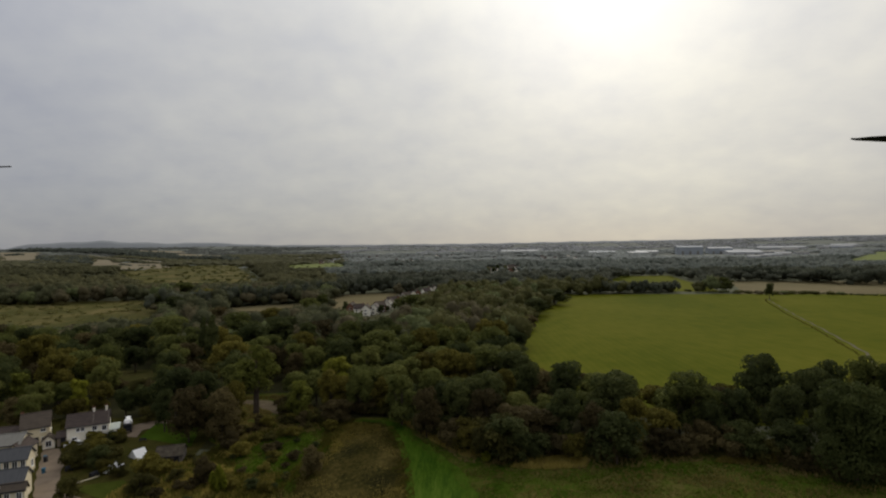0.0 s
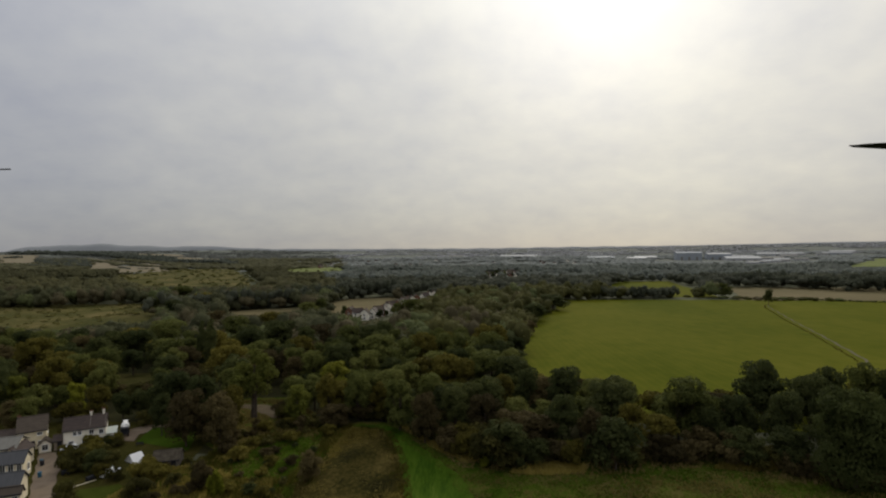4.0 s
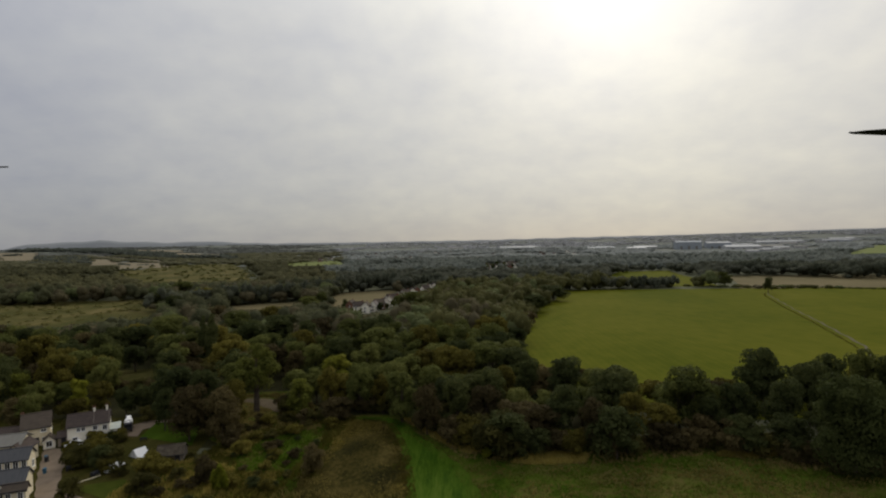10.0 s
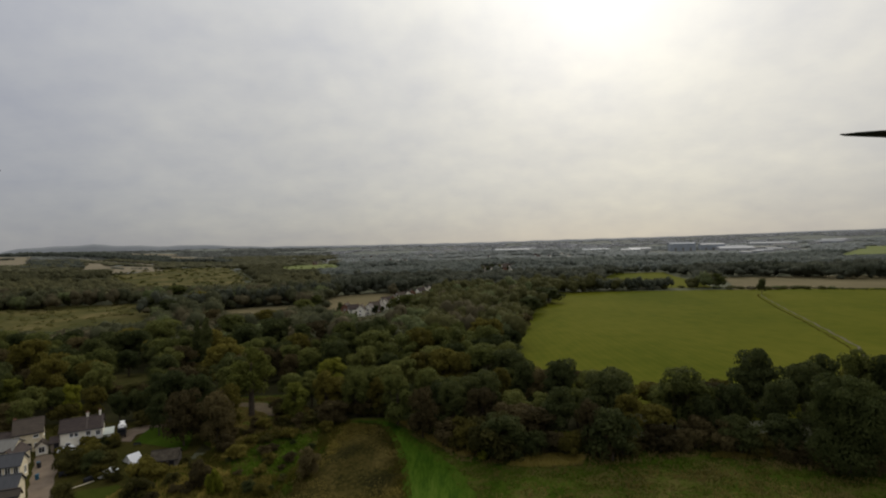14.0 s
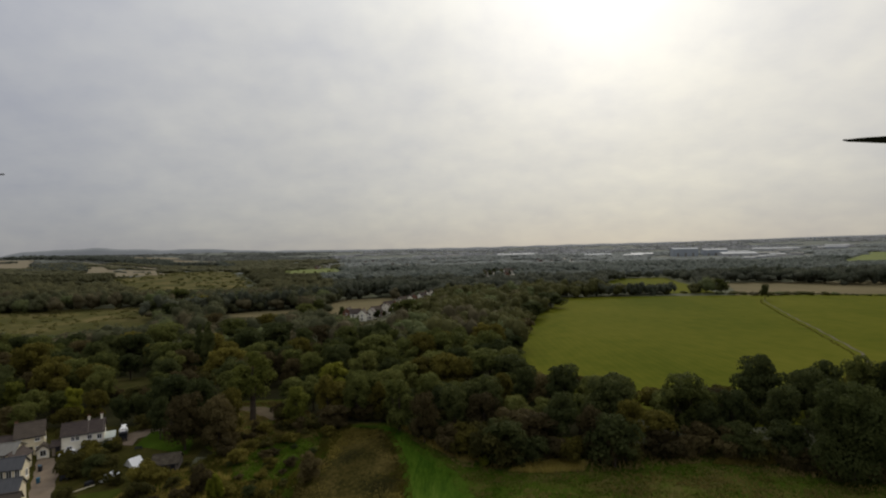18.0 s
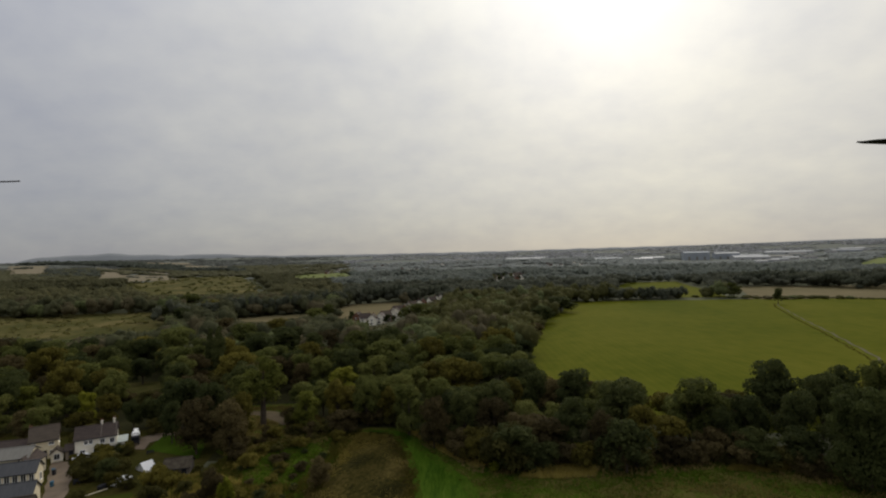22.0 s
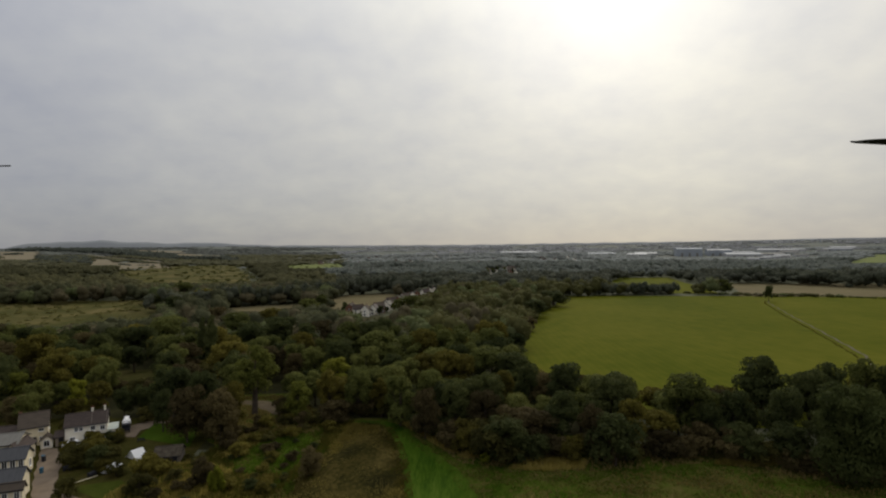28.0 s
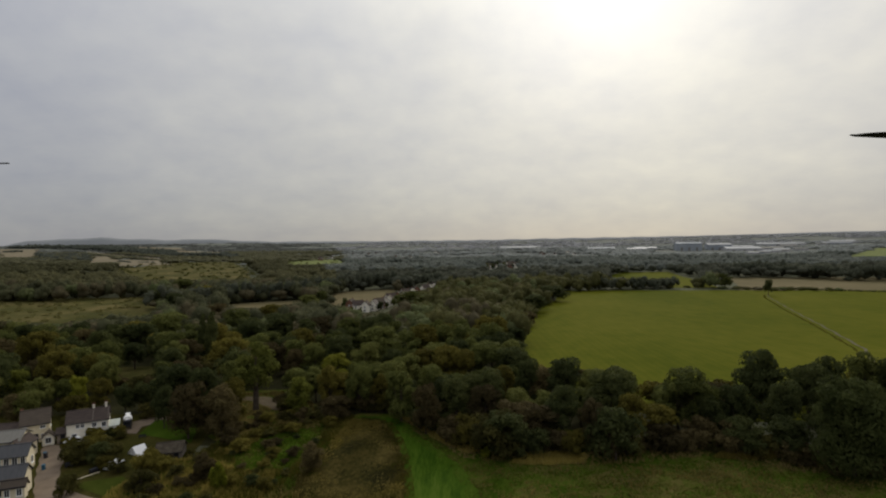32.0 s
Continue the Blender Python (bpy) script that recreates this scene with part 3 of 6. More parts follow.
def make_crown(seed, h, r, base, lobes, n, size, mat, shape="round"):
    rng = np.random.default_rng(seed)
    p, d, lc = crown_points(rng, h, r, base, lobes, n, shape)
    nrm = d + rng.normal(size=d.shape) * 0.3 + np.array([0, 0, 0.12])
    nrm /= np.linalg.norm(nrm, axis=1)[:, None]
    v, f = clump_faces(p, nrm, size * rng.uniform(0.6, 1.35, len(p)), rng)
    # shaded inner foliage closes the gaps between the lobes
    m = n // 9
    near = lc[rng.integers(0, len(lc), m)]
    mid = np.array([0, 0, base + (h - base) * 0.5])
    q = near + (mid - near) * rng.uniform(0.05, 0.45, (m, 1)) + rng.normal(size=(m, 3)) * r * 0.06
    w = rng.normal(size=(m, 3)) + np.array([0, -0.8, 0.3])
    w /= np.linalg.norm(w, axis=1)[:, None]
    v2, f2 = clump_faces(q, w, r * 0.30 * rng.uniform(0.7, 1.2, m), rng)
    return array_mesh("crown", np.concatenate([v, v2]), np.concatenate([f, f2 + len(v)]), mat), lc


def make_trunk(bm, h, r, lobe_centres, base):
    """Tapered stem with limbs into the lobes."""
    top = base + (h - base) * 0.55
    rod(bm, (0, 0, -0.3), (0.1, 0.05, base + 0.4), r * 1.25, r, 8)
    rod(bm, (0.1, 0.05, base + 0.3), (0.0, 0.1, top), r, r * 0.4, 7)
    for k, c in enumerate(lobe_centres[:7]):
        z0 = base * 0.7 + (k % 4) * (top - base) * 0.18
        rod(bm, (0.08, 0.05, z0), tuple(c), r * 0.42, r * 0.12, 5)


def make_tree(seed, h, r, base, lobes, n, size, mat, label, name="tree", shape="round", category="tree"):
    root = tagged(new(name), label, category)
    me, lc = make_crown(seed, h, r, base, lobes, n, size, mat, shape)
    crown = new("crown", me)
    crown.parent = root
    bm = bmesh.new()
    make_trunk(bm, h, max(0.12, h * (0.034 if base > 5 else 0.02)), lc, base)
    part("trunk", bm, BARK, root)
    return root


def quad_ball():
    """A ball of 24 four-sided faces."""
    bm = bmesh.new()
    bmesh.ops.create_cube(bm, size=2.0)
    bmesh.ops.subdivide_edges(bm, edges=bm.edges[:], cuts=1, use_grid_fill=True)
    v = np.array([x.co.normalized() for x in bm.verts])
    f = np.array([[x.index for x in q.verts] for q in bm.faces])
    bm.free()
    return v, f


BALL_V, BALL_F = quad_ball()


def smooth_mesh(me):
    me.shade_smooth()
    return me


def far_clumps(name, xy, heights, widths, per, mat, label, seed, lobes=4, leaf=0.16, ragged=0.35):
    """Woodland too far to count: every plant has uneven lobes covered in leaf clumps."""
    rng = np.random.default_rng(seed)
    n = len(xy)
    h, w = heights[:, None], widths[:, None]
    lob = rng.normal(size=(n, lobes, 3)) * (0.34 if lobes > 1 else 0.1)
    lob[:, 0] = (0, 0, 0.45)
    lr = rng.uniform(0.5, 0.72, (n, lobes))
    z0 = ground_z(xy[:, 0], xy[:, 1])
    base = np.stack([xy[:, 0], xy[:, 1], z0], -1)

    def place(unit):
        p = np.stack([unit[..., 0] * w * 0.5, unit[..., 1] * w * 0.5, np.maximum(h * (0.52 + unit[..., 2] * 0.44), -0.3)], -1)
        return p + base[:, None]

    k = len(BALL_V)
    ball = BALL_V[None, None] * (lr[..., None] * rng.uniform(0.66, 0.94, (n, lobes, k)))[..., None]
    cv = place((lob[:, :, None] * np.array([1, 1, 0.8]) + ball * np.array([1, 1, 1.15])).reshape(n, lobes * k, 3)).reshape(-1, 3)
    cf = (BALL_F[None] + (np.arange(n * lobes) * k)[:, None, None]).reshape(-1, 4)
    d = rng.normal(size=(n, per, 3))
    d /= np.linalg.norm(d, axis=2)[..., None]
    d[..., 2] = np.where(rng.random((n, per)) < 0.75, np.abs(d[..., 2]), d[..., 2])
    which = rng.integers(0, lobes, (n, per))
    row = np.arange(n)[:, None]
    off = lob[row, which] * np.array([1, 1, 0.8]) + d * (lr[row, which] * rng.uniform(0.84, 1.12, (n, per)))[..., None] * np.array([1, 1, 1.15])
    p = place(off).reshape(-1, 3)
    nrm = (d + rng.normal(size=d.shape) * ragged).reshape(-1, 3)
    nrm /= np.linalg.norm(nrm, axis=1)[:, None]
    size = (widths[:, None] * rng.uniform(0.6, 1.4, (n, per)) * leaf).reshape(-1)
    v, f = clump_faces(p, nrm, size, rng)
    return tagged(new(name, smooth_mesh(array_mesh(name, np.concatenate([cv, v]), np.concatenate([cf, f + len(cv)]), mat))), label, "woodland", kind="stuff")


def in_poly(x, y, poly):
    x, y = np.asarray(x, float), np.asarray(y, float)
    inside = np.zeros(x.shape, bool)
    for (x1, y1), (x2, y2) in zip(poly, poly[1:] + poly[:1]):
        inside ^= ((y1 > y) != (y2 > y)) & (x < (x2 - x1) * (y - y1) / (y2 - y1 + 1e-12) + x1)
    return inside


MEADOW_EDGE = [(-200, 60), (-60, 92), (-52, 119), (-42, 131), (-22, 140), (-8, 134), (-3, 122), (6, 110.5), (22, 107), (40, 108), (56, 111), (64, 106), (72, 96), (95, 92), (140, 86), (140, 60)]
HOMESTEAD = [(-125, 70), (-140, 128), (-98, 131), (-80, 139), (-68, 139), (-60, 128), (-57, 112), (-50, 90), (-60, 70)]
# open ground, outlined from pixel positions to stay in the camera's view
FIELD = [(46, 178), (31, 186), (29.5, 206), (35, 240), (51, 300), (65, 349), (86, 388), (106, 449), (212, 465), (258, 440), (350, 417), (640, 385), (640, 215), (172, 205), (125, 190), (92, 167), (65, 162), (58, 175)]
HEATH_W = [(-480, 445), (-312, 425), (-278, 442), (-252, 453), (-194, 365), (-182, 325), (-205, 322), (-218, 298), (-285, 318), (-440, 320)]
STRIP = [(-152, 367), (-162, 391), (-107, 415), (-100, 395), (-124, 355)]
STRIP_E = [(-81, 366), (-97, 444), (-88, 478), (-42, 494), (-41, 447), (-67, 432), (-67, 362)]
ROW_LOT = [(-66, 350), (-71, 415), (-46, 457), (-29, 498), (-9, 561), (-7, 507), (-32, 432), (-29, 358), (-32, 330), (-53, 328)]
HEATH_N = [(-384, 671), (-586, 947), (-612, 1133), (-626, 1287), (-500, 1260), (-390, 1056), (-241, 709), (-254, 650)]
SMALL_FIELD = [(185, 600), (254, 692), (292, 692), (276, 617), (267, 556), (228, 480), (214, 482), (255, 582), (225, 580)]
STUBBLE_E = [(245, 472), (312, 582), (345, 560), (412, 530), (700, 520), (700, 378), (361, 430), (289, 460)]
LANE = [(-60, 156), (-49, 158), (-36, 137), (-38, 132), (-46, 133), (-53, 139)]
GLADE = [(-112, 178), (-117, 189), (-103, 193), (-95, 179)]
GARDEN = [(-81, 133), (-80, 137), (-72, 138), (-62, 126), (-57, 115), (-66, 116), (-74, 124)]
FAR_OPEN = [[(-1580, 1882), (-2451, 2920), (-2211, 2901), (-1409, 1843)], [(-895, 1328), (-1258, 1892), (-1085, 1735), (-840, 1377)], [(-760, 1456), (-1521, 2287), (-1640, 2440), (-832, 1573)],
            [(-691, 1113), (-939, 1514), (-746, 1419), (-575, 1124)], [(-1703, 2887), (-1916, 3248), (-1474, 3006), (-1317, 2687)], [(-1262, 2435), (-1387, 2677), (-912, 2218), (-784, 1905)],
            [(-343, 1148), (-253, 1290), (-200, 1084), (-287, 1040)], [(800, 1040), (1278, 1560), (1650, 1560), (1010, 1020)]]
POPLAR_FOOT = [(-83, 174), (-75, 174), (-75, 183), (-83, 183)]
VILLAGE_LOT = [(66, 775), (84, 760), (92, 900), (74, 910)]
VILLAGE_EAST = [(98, 830), (120, 806), (140, 950), (110, 960)]
ESTATE = [(640, 1600), (1100, 1500), (1130, 1690), (700, 1770)]
ESTATE_NEAR = [(735, 1265), (960, 1390), (975, 1490), (770, 1360)]
ESTATE_EAST = [(1230, 1930), (1560, 1850), (1600, 2020), (1260, 2080)]
IN_SIGHT = [POPLAR_FOOT, VILLAGE_LOT, VILLAGE_EAST, ESTATE, ESTATE_NEAR, ESTATE_EAST, FIELD, HEATH_W, STRIP, STRIP_E, ROW_LOT, HEATH_N, SMALL_FIELD, STUBBLE_E, LANE, GARDEN, GLADE] + FAR_OPEN
EYE = 45.0


def headroom(x, y):
    """Tree height limit that keeps the open ground visible from the camera."""
    x, y = np.asarray(x, float), np.asarray(y, float)
    r = np.full(x.shape, 40.0)
    for poly in (MEADOW_EDGE, HOMESTEAD):
        r[in_poly(x, y, poly)] = 0.0
    for s in np.arange(1.0, 1.62, 0.02):
        seen = np.zeros(x.shape, bool)
        for poly in IN_SIGHT:
            seen |= in_poly(x * s, y * s, poly)
        limit = EYE - (EYE - ground_z(x * s, y * s)) / s - ground_z(x, y) + 0.6
        r[seen] = np.minimum(r[seen], limit[seen])
    return r


def scatter(seed, x0, x1, y0, y1, step, jitter=0.42):
    rng = np.random.default_rng(seed)
    gx, gy = np.meshgrid(np.arange(x0, x1, step), np.arange(y0, y1, step))
    gx = gx + (np.arange(gx.shape[0]) % 2)[:, None] * step / 2
    x = gx.ravel() + rng.uniform(-jitter, jitter, gx.size) * step
    y = gy.ravel() + rng.uniform(-jitter, jitter, gx.size) * step
    seen = (np.abs(x) < 0.86 * y + 14)
    return x[seen], y[seen]


# kinds of tree, built once out of sight and then copied
KINDS = []
for k, (h, r, base, lobes, n, size, mat, label) in enumerate((
        (16, 5.6, 2.6, 33, 3795, 0.50, LEAF_GREEN, "broad green deciduous tree in the wood"),
        (15, 5.0, 2.2, 31, 3547, 0.47, LEAF_DARK, "dark green deciduous tree with a dense crown"),
        (14, 5.2, 2.0, 28, 3382, 0.50, LEAF_OLIVE, "olive-green deciduous tree turning yellow"),
        (13, 5.4, 1.6, 31, 3382, 0.49, LEAF_BROWN, "brown autumn-coloured deciduous tree"),
        (17, 5.0, 3.0, 36, 3795, 0.49, LEAF_GREEN, "tall green deciduous tree with a lobed crown"),
        (12, 4.4, 1.4, 26, 3300, 0.46, LEAF_DARK, "smaller dark green tree at the wood's edge"),
        (13, 4.8, 1.8, 26, 3630, 0.46, LEAF_GREEN, "rounded green tree with full foliage"))):
    KINDS.append((h, make_tree(100 + k, h, r, base, lobes, n, size, mat, label)))
BROAD = (17.5, make_tree(311, 17.5, 6.8, 0.6, 66, 11000, 0.47, LEAF_BROAD, "very broad dark tree at the meadow's edge"))
TALL_OPEN = (19.5, make_tree(310, 19.5, 5.4, 5.5, 26, 3200, 0.55, LEAF_PALE, "tall light green tree with a bare trunk beside a lane"))
FRESH = (12.0, make_tree(312, 12.0, 4.6, 0.9, 26, 2800, 0.5, LEAF_FRESH, "rounded fresh green tree beside the lane"))
SHRUBS = []
for k, (h, r, mat, label) in enumerate(((4.5, 2.6, LEAF_HEDGE, "green hawthorn-like shrub at the meadow edge"), (4.0, 2.4, LEAF_BROWN, "brown autumn shrub at the meadow edge"),
                                        (3.5, 2.2, LEAF_OLIVE, "olive scrub bush in rough grass"), (5.0, 2.8, LEAF_DARK, "dense dark green bush with full foliage"),
                                        (2.6, 1.6, LEAF_BRIGHT, "small yellow-green bush in the rough grass"))):
    SHRUBS.append((h, make_tree(200 + k, h, r, 0.25, 20, 1700, 0.29, mat, label, "shrub", category="bush")))
POPLAR = make_tree(300, 19, 2.4, 1.2, 18, 3000, 0.5, LEAF_DARK, "tall narrow columnar poplar above the wood", "poplar_tree", "column")
BRIGHT = make_tree(301, 9, 3.4, 1.0, 20, 2600, 0.42, LEAF_BRIGHT, "yellow-green young tree by the houses")
used = set()


def plant(kind, x, y, height, turn=0.0, wide=1.0, label="", group=""):
    """The first planting of a kind uses the original, later ones copies."""
    h0, ob = kind
    s = height / h0
    m = Matrix.Translation((x, y, float(ground_z(x, y)))) @ Matrix.Rotation(turn, 4, "Z") @ Matrix.Diagonal((s * wide, s * wide, s, 1))
    if ob.name not in used:
        used.add(ob.name)
        ob.matrix_basis = m
        c = ob
    else:
        c = copy_thing(ob, m @ Matrix.Diagonal((1 / ob.scale[0], 1 / ob.scale[1], 1 / ob.scale[2], 1)))
    return tagged(c, label, group=group)


G, D, O, B, T, S, R = KINDS
# trees that stand out on their own: kind, place, height, width factor
YOUNG = (9, BRIGHT)
KIND_LABEL = {id(G): "broad green deciduous tree with a domed crown", id(D): "dark green deciduous tree with a dense crown", id(O): "olive tree turning yellow and brown",
              id(B): "large reddish-brown autumn tree in the wood", id(T): "tall green tree standing above the hedgerow", id(S): "small dark green tree with full foliage",
              id(R): "rounded green tree with full foliage", id(BROAD): "very broad dark tree at the meadow's edge", id(FRESH): "rounded fresh green tree with full foliage",
              id(TALL_OPEN): "tall light green tree with a bare trunk beside a lane", id(YOUNG): "yellow-green young tree with a full crown"}
STANDING = [
    (O, -140.1, 182.1, 16, 1.14), (O, -112.2, 153, 15, 0.91), (YOUNG, -100.1, 144.5, 9.6, 0.76), (FRESH, -120.1, 148.2, 10.6, 0.97), (O, -93, 142.3, 9.3, 0.90), (R, -100.9, 154.2, 11, 0.73),
    (S, -84.2, 139.1, 9, 0.81), (S, -81.3, 141.3, 9, 0.81), (D, -71, 138.9, 14, 1.15), (D, -61.3, 134.6, 14, 0.82), (B, -59.2, 121.6, 13.3, 0.79), (B, -51.6, 122, 12.6, 0.78),
    (O, -50.4, 126.8, 13, 0.57), (S, -68.7, 128.9, 11, 0.66), (TALL_OPEN, -50.7, 141.7, 19.2, 1.04), (FRESH, -38, 137.9, 10.1, 0.85), (G, -122.3, 233.1, 15, 1.58), (D, -122.3, 213.4, 14, 1.30),
    (D, -128.9, 209.4, 14, 1.07), (B, -140.3, 206.6, 13, 1.01), (B, -88.7, 181.6, 13, 0.96), (G, -224.8, 462.3, 15, 1.92),
    (O, -177.3, 389.8, 15, 1.54), (D, -201.9, 377.7, 13, 1.50), (D, -173.6, 343.2, 14, 1.40), (B, -120.4, 280.9, 14, 1.06), (G, -98.3, 250.9, 14, 1.37), (O, -88.7, 270.6, 14, 1.39),
    (D, -70.2, 229.2, 15, 1.66), (G, -84.9, 336, 12, 1.53), (G, -83.9, 362.9, 12, 1.15), (B, -53.8, 231.8, 13, 1.24), (R, -35.2, 202, 12, 0.91), (R, -45.3, 194.8, 11, 0.73),
    (G, -41.1, 168.9, 13, 0.89), (B, -46.9, 166.9, 12, 0.68), (YOUNG, -32.8, 163.2, 11, 1.05), (G, -22.3, 191.6, 14, 1.57), (R, -24.9, 169.8, 13, 1.13), (O, -7.1, 190.8, 15, 0.95),
    (R, -19.1, 334.8, 14, 2.04), (O, 1.3, 156.9, 14, 1.01), (R, -10.7, 153.4, 12, 0.96), (G, -23.3, 145.4, 12, 0.83), (D, 30, 217.8, 8.9, 1.57), (G, 14.8, 161.4, 14, 1.46),
    (O, 6.3, 155.7, 13, 0.78), (G, -2.6, 140.3, 12, 0.94), (B, 13.8, 239.7, 13, 0.84), (D, 55.8, 321.3, 11.7, 1.97), (D, 80.3, 381.9, 11.9, 2.59), (B, 43.8, 275.0, 8.0, 1.59),
    (D, 31, 135.4, 15, 0.98), (D, 22, 138.4, 14, 0.75), (O, 15.7, 135.2, 13, 0.63), (D, 39, 122.8, 15, 1.18), (G, 56.9, 120.3, 15, 1.11), (R, 54.4, 122.1, 12.5, 1.06),
    (S, 78.5, 129.5, 18, 0.84), (D, 84.1, 121, 16, 0.80), (D, 91.6, 124.4, 17, 0.63), (T, 101.3, 126.3, 18, 0.74), (D, 104.1, 121.9, 17, 0.52), (BROAD, 76, 97.3, 18.4, 0.86),
    (D, 64.2, 115.9, 13, 0.78), (S, 58.8, 115.2, 11, 0.71), (D, 73.4, 113.6, 14, 0.85), (O, 40.3, 112.4, 12, 0.72), (B, 31.7, 112, 11, 0.70), (S, 26.3, 117.4, 13, 0.82),
    (R, -10.8, 131.4, 13, 0.85), (B, -4.3, 122.5, 12, 0.66), (O, -16.3, 138.7, 10.5, 0.72), (G, -22.4, 139.5, 12, 0.80), (O, -30.8, 141.7, 12, 0.76), (B, 9.5, 121.9, 12, 0.82),
    (D, 3, 124.4, 13, 0.82), (B, -27.4, 134, 6.2, 1.46),
    (R, 250, 466, 13, 1.35), (D, 250, 404, 12.5, 0.8),
]
for kind, x, y, h, wd in STANDING:
    plant(kind, x, y, h, x * 1.7 + y, wd, KIND_LABEL[id(kind)], "trees in the wood and hedges")
for kind, x, y, h, wd in (
    (3, -5, 127.9, 4.4, 0.94), (0, 11.3, 109.1, 9.5, 0.96), (3, 34.7, 106.6, 10.6, 0.87), (3, 59.3, 113.1, 4.8, 0.70), (1, 25.4, 111.1, 4.3, 0.97), (3, 72.9, 107.8, 5.6, 0.74),
    (0, 66, 110.4, 3, 1.24), (1, -26.1, 103.7, 5.7, 0.73), (4, 8.4, 109, 2, 0.87), (1, -45.3, 99.3, 5.5, 0.73), (4, -41.5, 96.1, 5, 0.46), (0, -68.6, 95.1, 3.9, 0.99),
    (3, -77.6, 122.6, 2.6, 1.0), (2, -58.9, 103.7, 4.5, 0.95), (0, -55.4, 95.6, 4.3, 1.11)):
    plant(SHRUBS[kind], x, y, h, x * 2.3, wd, group="bushes along the meadow edge")
for k in range(12):
    plant(SHRUBS[(0, 3, 2)[k % 3]], -87.9 + 0.86 * k, 122.0 - 1.15 * k, 0.8 + 0.3 * (k % 3), k * 1.1, 1.2, "clipped green hedge bush along the drive", "bushes along the drive")
for x, y, h, kk in ((-80.2, 120.6, 3.2, 2), (-41.5, 140.5, 4.5, 0), (-43.5, 143, 4.0, 1), (-39.5, 134.5, 2.5, 2), (-36, 133.5, 3.2, 1), (-33, 134, 3.6, 0), (-53.5, 128, 4.5, 1), (-44, 131, 3.0, 2)):
    plant(SHRUBS[kk], x, y, h, x * 3, 1.1, group="garden and scrub bushes")
plant((19, POPLAR), -84.6, 193.0, 21.0, 0.0, 0.9)
plant((19, POPLAR), -90.5, 199, 19.5, 1.0, 0.75)


def hero_sightline_cap(x, y):
    """Caps heights below the camera's sightline to the crowns of standing trees."""
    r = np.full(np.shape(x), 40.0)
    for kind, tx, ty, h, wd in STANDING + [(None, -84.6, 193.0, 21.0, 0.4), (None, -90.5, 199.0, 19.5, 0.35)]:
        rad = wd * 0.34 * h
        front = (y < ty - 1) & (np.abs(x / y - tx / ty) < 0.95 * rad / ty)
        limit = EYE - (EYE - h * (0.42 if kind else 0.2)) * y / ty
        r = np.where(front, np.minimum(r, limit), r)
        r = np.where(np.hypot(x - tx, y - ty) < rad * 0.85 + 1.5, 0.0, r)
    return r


NEAR = 225.0
xs, ys = scatter(5, -220, 200, 100, NEAR, 8.4)
room = headroom(xs, ys)
rng = np.random.default_rng(11)
want = rng.uniform(10.0, 15.5, len(xs)) * np.where(ys < 125, 0.85, 1.0)
tall = np.minimum(np.minimum(want, room), hero_sightline_cap(xs, ys))
tall = np.where((xs > 58) & (ys > 118), np.minimum(tall * 0.8, 9.0), tall)
ok = (tall > 3.0) & ((xs < 58) | (ys < 150))
xs, ys, tall = xs[ok], ys[ok], tall[ok]
order = np.argsort(ys)
xs, ys, tall = xs[order], ys[order], tall[order]
for x, y, hh in zip(xs[:280], ys[:280], tall[:280]):
    kind = (G, D, O, B, T, S, R, G, D)[int(rng.integers(0, 9))] if hh > 7 else SHRUBS[int(rng.integers(0, 4))]
    if -42 < x < 30 and 140 < y and hh > 7:
        kind = (G, R, G, O, R, T, D)[int(rng.integers(0, 7))]
    if y < 122 and x > -12:
        kind = (S, D, B, O, D, S)[int(x * 7) % 6] if hh > 7 else SHRUBS[(0, 1, 2, 0)[int(x * 5) % 4]]
    plant(kind, float(x), float(y), float(hh), float(rng.uniform(0, 6.28)), float(rng.uniform(0.85, 1.15)) * (1.25 if hh < 10 else 1.0), group="trees in the wood and hedges")

# woodland behind, too many to count
rng = np.random.default_rng(12)
mx, my = scatter(6, -440, 330, NEAR, 480, 9.2)
room = headroom(mx, my)
mh = np.minimum(np.minimum(rng.uniform(8, 16.5, len(mx)), room), hero_sightline_cap(mx, my))
mx, my, mh = np.concatenate([xs[280:], mx[mh > 1.5]]), np.concatenate([ys[280:], my[mh > 1.5]]), np.concatenate([tall[280:], mh[mh > 1.5]])
mw = rng.uniform(9.5, 15, len(mx)) * np.where(mh < 6, 0.7, 1)
tone = rng.random(len(mx))
east = (my > 205) & (mx / my > -0.12 + 0.06 * tone) & (tone < 0.8)
far_clumps("middle_woodland", np.stack([mx[east], my[east]], -1), mh[east], mw[east], 150, LEAF_MID_EAST_HAZE, "mixed woodland beside the crop field, sunward haze in its colour", 34, 6, 0.085)
for low, high, mat, label, seed in ((0.0, 0.66, LEAF_MID, "mixed green woodland canopy filling the valley", 21), (0.66, 0.87, LEAF_MID_BROWN, "brown autumn trees in the valley woodland", 26),
                                    (0.87, 1.0, LEAF_MID_FRESH, "fresh green trees in the valley woodland", 27)):
    q = (tone >= low) & (tone < high) & ~east
    far_clumps("middle_woodland", np.stack([mx[q], my[q]], -1), mh[q], mw[q], 150, mat, label, seed, 6, 0.085)
fx, fy = scatter(7, -1000, 1000, 480, 1150, 14)
room = headroom(fx, fy)
nz = np.array([noise.noise(Vector((x / 160, y / 160, 3.0))) for x, y in zip(fx, fy)])
fh = np.minimum(rng.uniform(8, 14, len(fx)), room)
